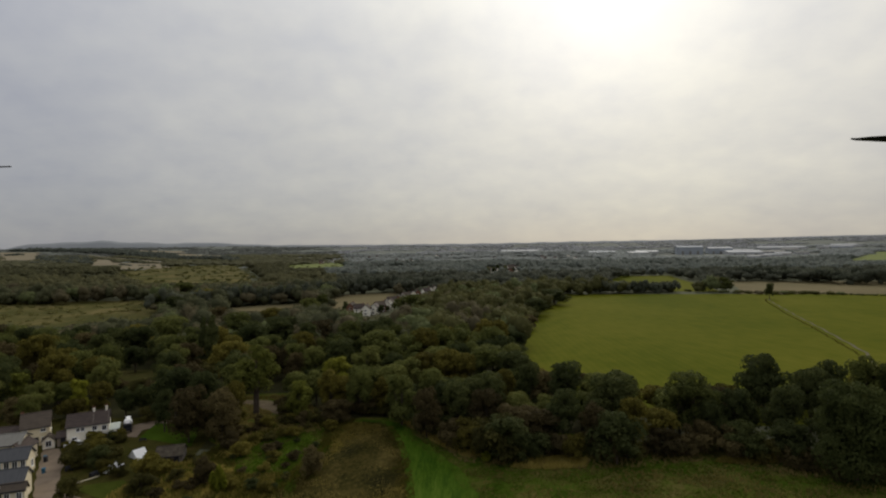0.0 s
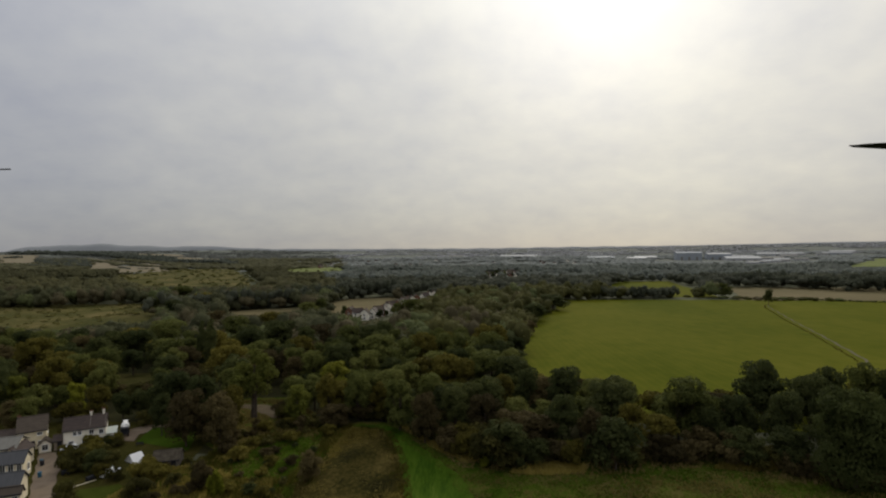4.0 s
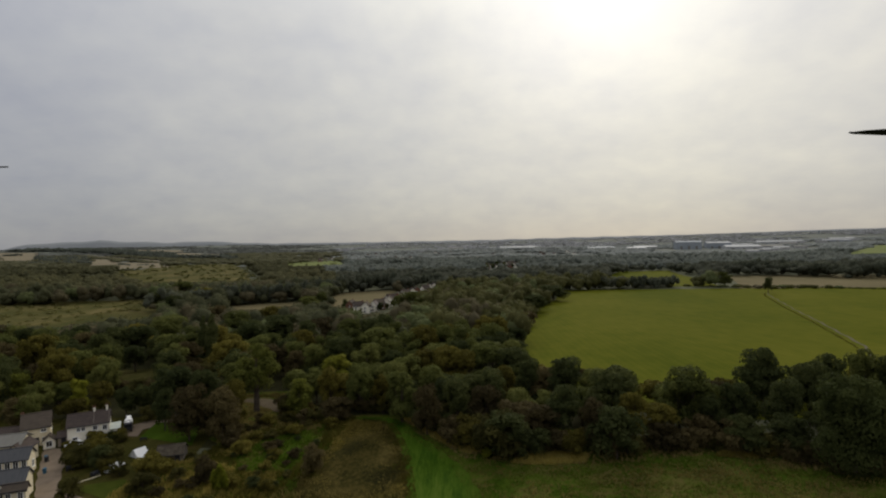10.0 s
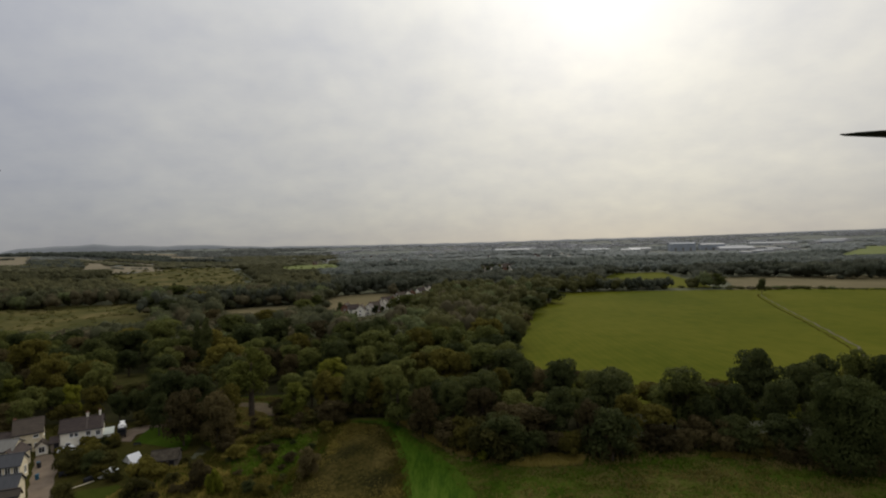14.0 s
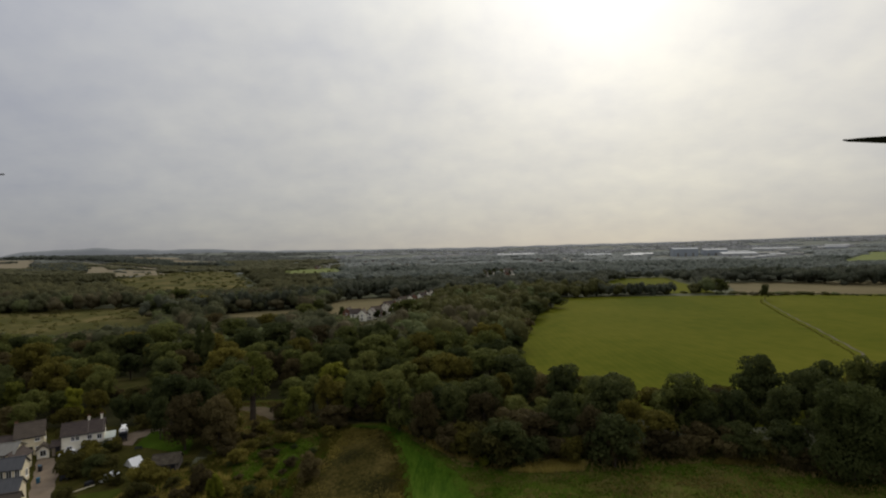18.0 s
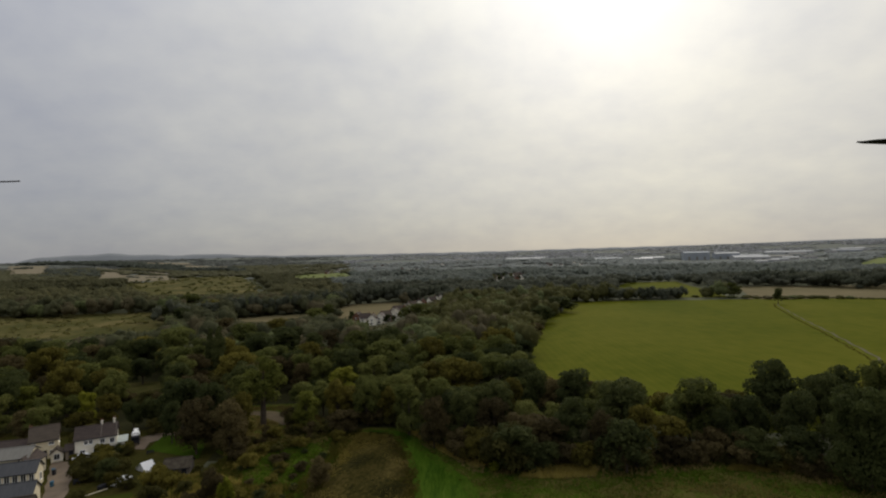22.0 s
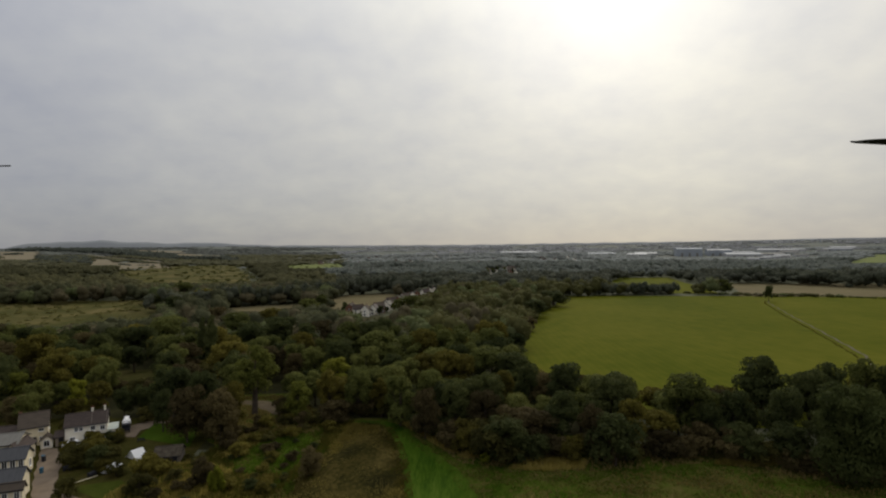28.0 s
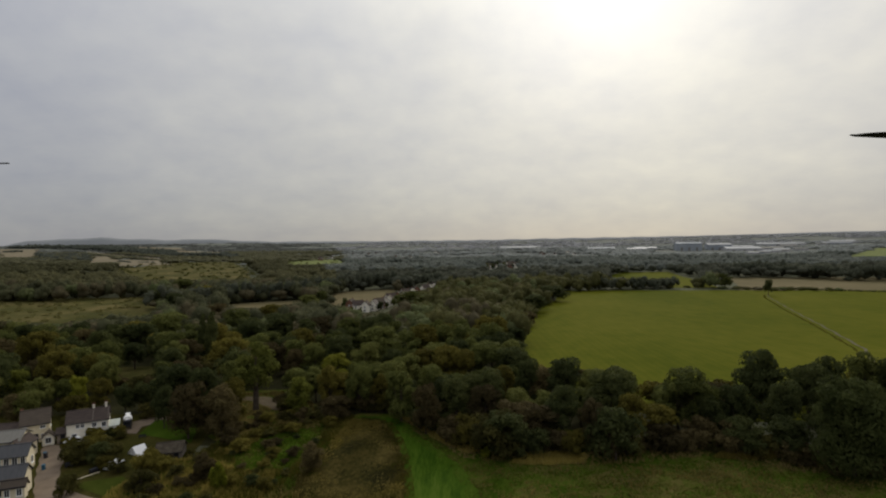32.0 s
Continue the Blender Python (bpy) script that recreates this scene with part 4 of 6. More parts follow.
keep = ((nz > -0.25) | (fy < 720)) & (fh > np.where(fy < 640, 7.0, 3.5))
fx, fy, fh = fx[keep], fy[keep], fh[keep]
fw = rng.uniform(12.5, 19, len(fx))
# woods towards the sun carry more painted haze than the western ones
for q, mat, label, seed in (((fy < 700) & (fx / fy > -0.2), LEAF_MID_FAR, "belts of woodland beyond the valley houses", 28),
                            ((fy < 700) & (fx / fy <= -0.2), LEAF_MID_WEST, "olive and brown woodland beside the heath", 37), ((fy >= 700) & (fx / fy > -0.22), LEAF_FAR_HAZE, "far belts of woodland beyond the fields", 22),
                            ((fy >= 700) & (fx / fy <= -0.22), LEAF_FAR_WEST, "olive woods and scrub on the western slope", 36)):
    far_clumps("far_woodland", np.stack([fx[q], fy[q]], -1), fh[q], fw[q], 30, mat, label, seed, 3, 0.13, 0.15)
VILLAGE = [(-320, 1130), (330, 1130), (520, 1950), (-560, 1950)]
ox, oy = scatter(8, -1900, 1900, 1150, 2150, 27)
vz = np.array([noise.noise(Vector((x / 90, y / 160, 4.0))) for x, y in zip(ox, oy)])
oh = np.minimum(np.where(in_poly(ox, oy, VILLAGE) & (vz < 0.05), rng.uniform(2, 4.5, len(ox)), rng.uniform(6, 10.5, len(ox))), headroom(ox, oy))
keep = (oh > 1.5) & (vz > -0.42)
ox, oy, oh, vz = ox[keep], oy[keep], oh[keep], vz[keep]
west = ox / oy < -0.2 + 0.05 * vz
for q, mat, label, seed in ((west, LEAF_OUTER_WEST, "olive woods and scrub across the far western slope", 29), (~west, LEAF_OUTER_HAZE, "hazy woods and hedges across the far valley", 30)):
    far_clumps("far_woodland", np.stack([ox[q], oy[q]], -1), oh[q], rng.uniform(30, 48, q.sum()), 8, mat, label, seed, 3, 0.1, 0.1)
n = 6500
ry = 2000 * (4600 / 2000) ** rng.random(n)
rx = rng.uniform(-0.9, 0.9, n) * ry
nz = np.array([noise.noise(Vector((x / 420, y / 420, 7.0))) + 0.5 * noise.noise(Vector((x / 120, y / 160, 1.0))) for x, y in zip(rx, ry)])
rh = np.minimum(rng.uniform(3, 7, n), headroom(rx, ry))
keep = (nz > -0.1) & (rh > 1.5)
rx, ry, rh = rx[keep], ry[keep], rh[keep]
west = rx / ry < -0.2
for q, mat, label, seed in ((~west, LEAF_REMOTE_HAZE, "remote hazy woods and hedges up to the horizon", 23), (west, LEAF_REMOTE_WEST_HAZE, "remote woods on the western hills, less haze in their colour", 38)):
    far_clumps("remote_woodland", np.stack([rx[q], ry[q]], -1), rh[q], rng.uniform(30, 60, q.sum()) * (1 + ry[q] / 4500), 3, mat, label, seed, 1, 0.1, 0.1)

# hedges and bushes
rng = np.random.default_rng(31)
for k in range(46):
    t = k / 45
    x = -6 + 118 * t + rng.uniform(-1, 1)
    yf = float(np.interp(x, [-8, -3, 6, 22, 40, 56, 64, 72, 95, 140], [134, 122, 110.5, 107, 108, 111, 106, 98, 94, 88])) + rng.uniform(0.5, 5)
    kind = SHRUBS[(0, 1, 1, 2, 3, 1)[int(rng.integers(0, 6))]]
    plant(kind, x, yf, float(rng.uniform(2.6, 6.5)), float(rng.uniform(0, 6)), float(rng.uniform(0.9, 1.3)), group="bushes along the meadow edge")
for x, y, h, kk in ((-76.6, 123.6, 2.6, 2), (-75.4, 122.4, 2.2, 0), (57, 110, 3.0, 0), (70, 104, 4.5, 0), (-6, 127, 3.2, 3), (-2, 133, 4, 3), (-19, 141, 4.5, 1),
                    (-30, 138, 4, 1), (-47, 97, 2.4, 1), (-52, 101, 2.8, 0), (-56, 104, 3.2, 2), (-50, 108, 2.6, 0), (-36, 110, 2.4, 2),
                    (-44, 113, 3.2, 2), (-33, 96, 2.2, 2), (-57, 97, 2.6, 0), (-52, 94, 2.2, 1), (-48, 117, 4, 1), (-36, 124, 2.6, 2), (-28, 128, 2.8, 2), (-71, 111.5, 4.4, 0),
                    (-74, 112.5, 4.4, 2), (-64.8, 104.2, 2.8, 0), (-68.6, 105.8, 2.6, 2), (-78, 113.5, 3.6, 0), (-81, 114.5, 2.6, 0), (-71, 108.5, 4.5, 3), (-76, 108.5, 4.6, 0), (-60, 107.5, 2.8, 2), (-69, 107.5, 3.4, 0), (-84, 118.5, 1.8, 2),
                    (-90, 129, 5, 0), (-85, 131, 4.4, 0), (-77, 137, 4, 0), (-58.5, 103, 2.6, 0)):
    plant(SHRUBS[kk], x, y, h, x + y, 1.1, group="garden and scrub bushes")
hx, hy = scatter(41, -440, -150, 280, 450, 6)
keep = (headroom(hx, hy) < 1.0) & (rng.random(len(hx)) < 0.3)
far_clumps("heath_bushes", np.stack([hx[keep], hy[keep]], -1), np.where(rng.random(keep.sum()) < 0.12, 2.6, rng.uniform(0.3, 1.0, keep.sum())), rng.uniform(2.5, 7.5, keep.sum()), 16, LEAF_HEATH, "scattered bushes on the olive heath", 24, 2, 0.18)
hx, hy = scatter(42, -660, -190, 600, 1290, 15)
keep = (headroom(hx, hy) < 6) & (rng.random(len(hx)) < 0.7)
far_clumps("heath_bushes", np.stack([hx[keep], hy[keep]], -1), np.where(rng.random(keep.sum()) < 0.3, rng.uniform(2, 5, keep.sum()), rng.uniform(0.3, 1.0, keep.sum())), rng.uniform(7, 16, keep.sum()), 10, LEAF_HEATH, "scattered bushes on the far heath", 25, 1, 0.2)


def hedge(pts, step, h, w, label, seed, mat):
    p = resample(pts, max(2, int(np.sum(np.hypot(*np.diff(np.array(pts), axis=0).T)) / step)))
    r = np.random.default_rng(seed)
    p = p + r.uniform(-0.25, 0.25, p.shape) * step
    return far_clumps("hedge", p, h * r.uniform(0.7, 1.2, len(p)), w * r.uniform(0.8, 1.3, len(p)), 40, mat, label, seed, 2, 0.15)


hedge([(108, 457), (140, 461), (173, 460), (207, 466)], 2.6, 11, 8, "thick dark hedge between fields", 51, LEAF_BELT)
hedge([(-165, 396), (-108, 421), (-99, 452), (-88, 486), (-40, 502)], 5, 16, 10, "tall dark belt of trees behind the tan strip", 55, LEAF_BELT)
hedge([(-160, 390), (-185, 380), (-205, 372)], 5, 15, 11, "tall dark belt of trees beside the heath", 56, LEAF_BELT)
hedge([(258, 447), (285, 450), (349, 407), (560, 385)], 1.6, 1.5, 2.6, "low clipped hedge beside the stubble field", 52, LEAF_DARK)
hedge([(126, 150), (162, 206), (188, 268), (205, 312), (237, 388), (246, 402)], 2.2, 0.5, 1.2, "weedy verge beside the farm track", 53, LEAF_OLIVE)
hedge([(-170, 404), (-108, 430), (-97, 462), (-84, 495), (-38, 511), (-5, 530)], 5, 13, 13, "second row of trees behind the tan strip", 57, LEAF_BELT)
hedge([(-2480, 3060), (-2355, 2998), (-2109, 2967), (-1811, 2700), (-1511, 2440), (-1200, 2080), (-890, 1720), (-640, 1590)], 14, 17, 46, "long dark belt of trees on a far slope", 58, LEAF_FAR_BELT_HAZE)
hedge([(-2420, 3090), (-2109, 3010), (-1511, 2480), (-900, 1760)], 16, 21, 50, "long dark belt of trees on a far slope", 59, LEAF_FAR_BELT_HAZE)
hedge([(-870, 1560), (-1100, 1850), (-1330, 2120)], 12, 3.5, 12, "dark hedge across far stubble", 60, LEAF_FAR_BELT_HAZE)
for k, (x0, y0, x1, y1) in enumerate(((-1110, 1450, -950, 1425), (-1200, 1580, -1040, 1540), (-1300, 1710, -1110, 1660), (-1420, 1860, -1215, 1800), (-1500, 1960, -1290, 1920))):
    hedge([(x0, y0), (x1, y1)], 14, 11, 26, "dark copse between tan fields", 80 + k, LEAF_FAR_BELT_HAZE)
hedge([(-1930, 2335), (-1840, 2318)], 14, 11, 26, "small dark copse on a tan field", 86, LEAF_FAR_BELT_HAZE)
hedge([(-850, 1395), (-780, 1320), (-690, 1300), (-640, 1250)], 16, 5, 14, "broken hedge on a far field", 87, LEAF_FAR_BELT_HAZE)
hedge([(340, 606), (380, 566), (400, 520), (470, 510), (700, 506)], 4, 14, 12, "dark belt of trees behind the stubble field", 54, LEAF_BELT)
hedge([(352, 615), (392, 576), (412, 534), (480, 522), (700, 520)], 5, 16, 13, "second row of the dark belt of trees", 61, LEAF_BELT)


# understorey along the edge of the wood
rng = np.random.default_rng(35)
for k in range(26):
    x = -28 + 1.15 * k + float(rng.uniform(-0.6, 0.6))
    y = float(np.interp(x, [-28, -14, -6, -1, 4], [142, 138.5, 137, 131, 124])) + float(rng.uniform(0, 2.5))
    plant(SHRUBS[(1, 0, 3, 2, 1, 0)[k % 6]], x, y, float(rng.uniform(2.6, 5.5)), k * 1.9, float(rng.uniform(0.9, 1.2)), group="bushes along the meadow edge")

# bushes on the rough ground below the lane
for k in range(16):
    x, y = float(rng.uniform(-50, -33)), float(rng.uniform(121, 136))
    plant(SHRUBS[(1, 2, 0, 1)[k % 4]], x, y, float(rng.uniform(1.2, 3.0)), k * 2.1, float(rng.uniform(1.0, 1.4)), group="low scrub in the rough grass")

# low scrub between the garden and the bank
rng = np.random.default_rng(33)
for k in range(38):
    x, y = float(rng.uniform(-58, -29)), float(rng.uniform(90, 128))
    if x < -50 and y > 112:
        continue
    plant(SHRUBS[int(rng.integers(0, 4))], x, y, float(rng.uniform(0.8, 2.2)), float(rng.uniform(0, 6)), float(rng.uniform(1.0, 1.5)), group="low scrub in the rough grass")


# grass blades
def tufts(name, poly, n, h, mat, label, seed, avoid=(), drift=0.0):
    r = np.random.default_rng(seed)
    xs_, ys_ = [q[0] for q in poly], [q[1] for q in poly]
    x, y = r.uniform(min(xs_), max(xs_), n * 3), r.uniform(min(ys_), max(ys_), n * 3)
    ok_ = in_poly(x, y, poly)
    for a in avoid:
        ok_ &= ~in_poly(x, y, a)
    x, y = x[ok_][:n], y[ok_][:n]
    thick = np.array([noise.noise(Vector((u * 0.3, v * 0.3, seed * 1.7))) for u, v in zip(x, y)])
    if drift:
        thick = thick * 0.5 + np.array([noise.noise(Vector((u * 0.13, v * 0.22, seed * 0.9))) for u, v in zip(x, y)])
    ok_ = r.random(len(x)) < (0.25 + drift * thick if drift else 0.75 + 1.1 * thick)
    x, y = x[ok_], y[ok_]
    m = len(x)
    blades = []
    for k in range(4):
        a = r.uniform(0, 6.28, m)
        hh, w, lean = h * r.uniform(0.4, 1.3, m), r.uniform(0.08, 0.18, m) * h * 1.3, r.uniform(0.1, 0.5, m) * h
        bx, by = x + r.uniform(-0.3, 0.3, m), y + r.uniform(-0.3, 0.3, m)
        z = np.zeros(m)
        blades.append(np.stack([np.stack([bx - np.cos(a) * w, by - np.sin(a) * w, z], -1), np.stack([bx + np.cos(a) * w, by + np.sin(a) * w, z], -1),
                                np.stack([bx - np.sin(a) * lean, by + np.cos(a) * lean, hh], -1)], 1))
    v = np.concatenate(blades).reshape(-1, 3)
    return tagged(new(name, array_mesh(name, v, np.arange(len(v)).reshape(-1, 3), mat)), label, "grass", kind="stuff")


PATH_AREA = [(-6.5, 84), (-8, 104), (-11.2, 120), (-15.5, 131), (-23, 134.5), (-22, 136.8), (-12.2, 133), (-5.5, 121), (3.5, 104), (8, 84)]
BANK = [(-34, 86), (-28, 104), (-25, 122), (-21, 134), (-15.5, 134), (-11.5, 122), (-8, 104), (-6.5, 86)]
GREEN_PATCH = [(-41, 104), (-45, 112), (-37, 128), (-30, 131), (-28, 120), (-31, 104)]
tufts("green_patch_grass", GREEN_PATCH, 2200, 0.4, TUFT_GREEN, "short green grass between the scrub", 68)
tufts("dry_grass_tufts", BANK, 6500, 0.5, TUFT_BANK, "tufts of brown dry grass on the bank", 61)
tufts("meadow_grass_tufts", [(0, 86), (110, 86), (72, 100), (56, 112), (22, 108), (0, 116), (-6, 126)], 14000, 0.26, TUFT_GREEN, "tufts of rough meadow grass", 62, [PATH_AREA])
tufts("meadow_edge_grass", [(4, 108), (22, 104), (40, 105), (56, 108), (70, 98), (74, 102), (56, 114), (22, 110), (0, 124), (-6, 136), (-10, 132)], 1800, 0.7, TUFT_TAN, "tall dry grass along the hedge", 63, [PATH_AREA])
tufts("green_scrub_grass", [(-58, 88), (-34, 88), (-28, 104), (-25, 122), (-23, 136), (-42, 130), (-52, 118)], 5000, 0.6, TUFT_GREEN, "rank green grass in the scrub", 65, [GREEN_PATCH])
tufts("path_edge_grass", [(-8.5, 86), (-9.5, 104), (-12.5, 120), (-16.5, 132), (-13, 130), (-9.5, 120), (-6.5, 104), (-5, 86)], 1500, 0.5, TUFT, "dry grass along the edge of the mown path", 66)
tufts("path_edge_grass", [(8, 86), (4, 104), (-5, 121), (-12, 133), (-14, 131), (-7.5, 120), (1, 104), (5, 86)], 1500, 0.35, TUFT_GREEN, "green grass along the edge of the mown path", 67)
tufts("scrub_grass_tufts", [(-58, 88), (-34, 88), (-28, 104), (-25, 122), (-23, 136), (-42, 130), (-52, 118)], 5000, 0.8, TUFT, "long brown and green grass in the scrub", 64, [GREEN_PATCH])
tufts("lush_grass", [(-44.8, 109.8), (-31.4, 113), (-29.1, 105.5), (-35, 106.5), (-41.4, 105)], 850, 0.4, TUFT_VIVID, "lush green grass in the scrub", 69)
tufts("lush_grass", [(-39.9, 116.4), (-41.5, 125), (-33.9, 131.5), (-29.3, 119.3)], 850, 0.45, TUFT_VIVID, "lush green grass in the scrub", 70)
tufts("lush_grass", [(-28.4, 90), (-26.4, 90), (-28.6, 100.5), (-30.3, 100.5)], 500, 0.4, TUFT_VIVID, "lush green grass in a hollow", 71)
tufts("tan_grass_patch", [(13.2, 105.6), (20, 104.6), (27.9, 105.2), (29.6, 109), (24, 111), (17.2, 110)], 1600, 0.75, TUFT_BROWN, "patch of tall tan grass before the hedge", 72)
tufts("tan_grass_patch", [(55, 106.8), (62, 105.5), (69, 106.4), (70, 111), (62, 113)], 1500, 0.75, TUFT_BROWN, "patch of tall tan grass before the hedge", 73)
tufts("tan_grass_strip", [(-10.5, 133.5), (-6.2, 136), (1.6, 122), (7.4, 112), (4.5, 110.6), (-2.6, 119.8)], 2200, 0.7, TUFT_BROWN, "strip of tall tan grass along the mown path", 74)
tufts("pale_bank_grass", [(-28.5, 132), (-22.5, 133.5), (-16, 131), (-15.5, 126), (-19, 119), (-24.5, 112)], 2600, 0.6, TUFT_BROWN, "pale dry grass along the top of the bank", 75)
tufts("pale_bank_grass", [(-15, 98), (-8, 96), (-7, 87), (-17, 87)], 450, 0.4, TUFT_BANK, "pale dry grass at the foot of the bank", 76)
tufts("brown_scrub_grass", [(-55, 90), (-32, 90), (-33, 103), (-44, 104), (-53, 104)], 2200, 0.8, TUFT_BROWN, "brown rank grass between scrub bushes", 77)
tufts("brown_scrub_grass", [(-50, 112), (-44.5, 112), (-42, 124), (-47, 122)], 600, 0.7, TUFT_BROWN, "brown rank grass between scrub bushes", 78)
tufts("mown_grass_blades", [(-6.5, 86), (-8, 104), (-11.2, 120), (-14.5, 130), (-10.5, 131), (-5.5, 121), (3.5, 104), (8, 86)], 5000, 0.13, TUFT_VIVID, "short cut grass on the path", 79)
tufts("lush_meadow_patch", [(2, 112), (9, 100), (24, 99), (34, 102), (20, 104), (8, 108)], 1500, 0.25, TUFT_VIVID, "greener strip of meadow beside the path", 88)
tufts("lush_meadow_patch", [(36, 103), (50, 101), (62, 104), (52, 108), (40, 106)], 900, 0.25, TUFT_VIVID, "greener strip of meadow before the hedge", 89)
tufts("lush_scrub_grass", [(-56, 92), (-34, 92), (-28, 104), (-25, 120), (-24, 134), (-42, 129), (-50, 116)], 3200, 0.5, TUFT_VIVID, "patchy fresh grass among scrub bushes", 101)
tufts("rank_scrub_grass", [(-61, 92), (-40, 92), (-42, 106), (-52, 110), (-59, 108)], 3200, 1.0, TUFT_BROWN, "tall tan grass standing between scrub bushes", 102)
tufts("rank_scrub_grass", [(-61, 92), (-40, 92), (-42, 106), (-52, 110), (-59, 108)], 2000, 0.8, TUFT_VIVID, "tall green grass standing between scrub bushes", 103)


# uneven drifts of rougher growth
tufts("lane_verge_grass", [(-52, 120), (-62, 138), (-63, 158), (-46, 159), (-36, 146), (-30, 128)], 4200, 0.7, TUFT, "long grass round the lane", 118, [[(-66, 151), (-55, 149.5), (-45, 140.5), (-42, 143), (-44, 148), (-51, 155), (-66, 156.5)]])
MEADOW_OPEN = [(2, 87), (108, 87), (74, 97), (62, 105), (40, 106), (22, 105), (6, 109), (-2, 118)]
tufts("meadow_margin_grass", [(-5, 121), (3, 104), (7.5, 86), (31, 86), (18, 101), (4, 112)], 3600, 0.24, TUFT_VIVID, "fresh grass margin beside the mown path", 117, (), 0.9)
tufts("brown_meadow_drifts", MEADOW_OPEN, 4500, 0.42, TUFT, "brown dead grass drifts across the meadow", 111, [PATH_AREA], 1.6)
tufts("green_meadow_drifts", MEADOW_OPEN, 5000, 0.34, TUFT_VIVID, "fresh green grass drifts across the meadow", 112, [PATH_AREA], 1.8)
tufts("tan_meadow_drifts", MEADOW_OPEN, 2600, 0.5, TUFT, "tan seeding grass drifts across the meadow", 113, [PATH_AREA], 2.4)
tufts("bank_drifts", BANK, 2600, 0.75, TUFT, "long tan grass drifts over the bank", 114, [PATH_AREA], 2.2)
tufts("bank_drifts", BANK, 3000, 0.55, TUFT_GREEN, "green grass drifts over the bank", 115, [PATH_AREA], 2.2)
tufts("yellow_bank_grass", [(-13.5, 97.5), (-8.2, 98), (-6.6, 91.5), (-13, 91.5)], 700, 0.45, TUFT_BROWN, "yellow grass at the foot of the bank", 116, (), 1.2)


# ---- buildings ----
def prism(bm, length, depth, eaves, rise, over=0.0):
    """House body with gables at both ends; ridge along x."""
    x, y = length / 2, depth / 2
    pts = [(-y, 0), (y, 0), (y, eaves), (0, eaves + rise), (-y, eaves)]
    a = [bm.verts.new((-x, p, q)) for p, q in pts]
    b = [bm.verts.new((x, p, q)) for p, q in pts]
    bm.faces.new(a[::-1])
    bm.faces.new(b)
    for k in range(5):
        j = (k + 1) % 5
        bm.faces.new((a[k], a[j], b[j], b[k]))
    return bm


def roof_slab(bm, length, depth, eaves, rise, over=0.3, thick=0.16, side=1):
    x, y = length / 2 + over, depth / 2
    k = over / y
    e = (side * (y + over), eaves - rise * k + 0.03)
    r = (0.0, eaves + rise + 0.03)
    lo = [bm.verts.new((sx, p, q)) for sx in (-x, x) for p, q in (e, r)]
    hi = [bm.verts.new((sx, p, q + thick)) for sx in (-x, x) for p, q in (e, r)]
    for f in ((lo[0], lo[1], lo[3], lo[2]), (hi[0], hi[2], hi[3], hi[1]), (lo[0], lo[2], hi[2], hi[0]), (lo[1], hi[1], hi[3], lo[3]),
              (lo[0], hi[0], hi[1], lo[1]), (lo[2], lo[3], hi[3], hi[2])):
        bm.faces.new(f)
    bmesh.ops.recalc_face_normals(bm, faces=bm.faces[:])
    return bm


def add_window(parent, m, w, h, name="window"):
    """A framed pane on a wall; m: its centre, with -y outwards."""
    bm = bmesh.new()
    t = 0.09
    for sx, sz, px, pz in ((w + 2 * t, t, 0, h / 2 + t / 2), (w + 2 * t, t, 0, -h / 2 - t / 2), (t, h, -w / 2 - t / 2, 0), (t, h, w / 2 + t / 2, 0), (0.05, h, 0, 0)):
        box(bm, sx, 0.10, sz, (px, 0, pz))
    fr = part(name, bm, WHITE_PAINT, parent)
    fr.matrix_basis = m
    bm = bmesh.new()
    box(bm, w, 0.04, h)
    pane = part("pane", bm, GLASS, fr)
    bm = bmesh.new()
    box(bm, w + 0.3, 0.2, 0.07, (0, -0.05, -h / 2 - 0.12))
    part("sill", bm, WHITE_PAINT, fr)
    return fr


def add_door(parent, m, w=0.9, h=2.0, mat=None):
    bm = bmesh.new()
    box(bm, w, 0.08, h, (0, 0, h / 2), bevel=0.01)
    d = part("door", bm, mat or DARK_PAINT, parent)
    d.matrix_basis = m
    bm = bmesh.new()
    box(bm, 0.12, 0.06, 0.03, (w * 0.35, -0.06, h / 2))
    part("door_handle", bm, WHITE_PAINT, d)
    return d


def add_chimney(parent, x, y, z, h=1.3, mat=None, w=0.75):
    bm = bmesh.new()
    box(bm, w, w * 0.7, h + 1.0, (x, y, z + h / 2 - 0.5))
    box(bm, w + 0.14, w * 0.7 + 0.14, 0.14, (x, y, z + h - 0.1))
    c = part("chimney", bm, mat or RENDER_WHITE, parent)
    for s in (-0.18, 0.18):
        bm = bmesh.new()
        rod(bm, (x + s, y, z + h - 0.05), (x + s, y, z + h + 0.4), 0.12, 0.10, 8)
        part("chimney_pot", bm, BRICK, c)


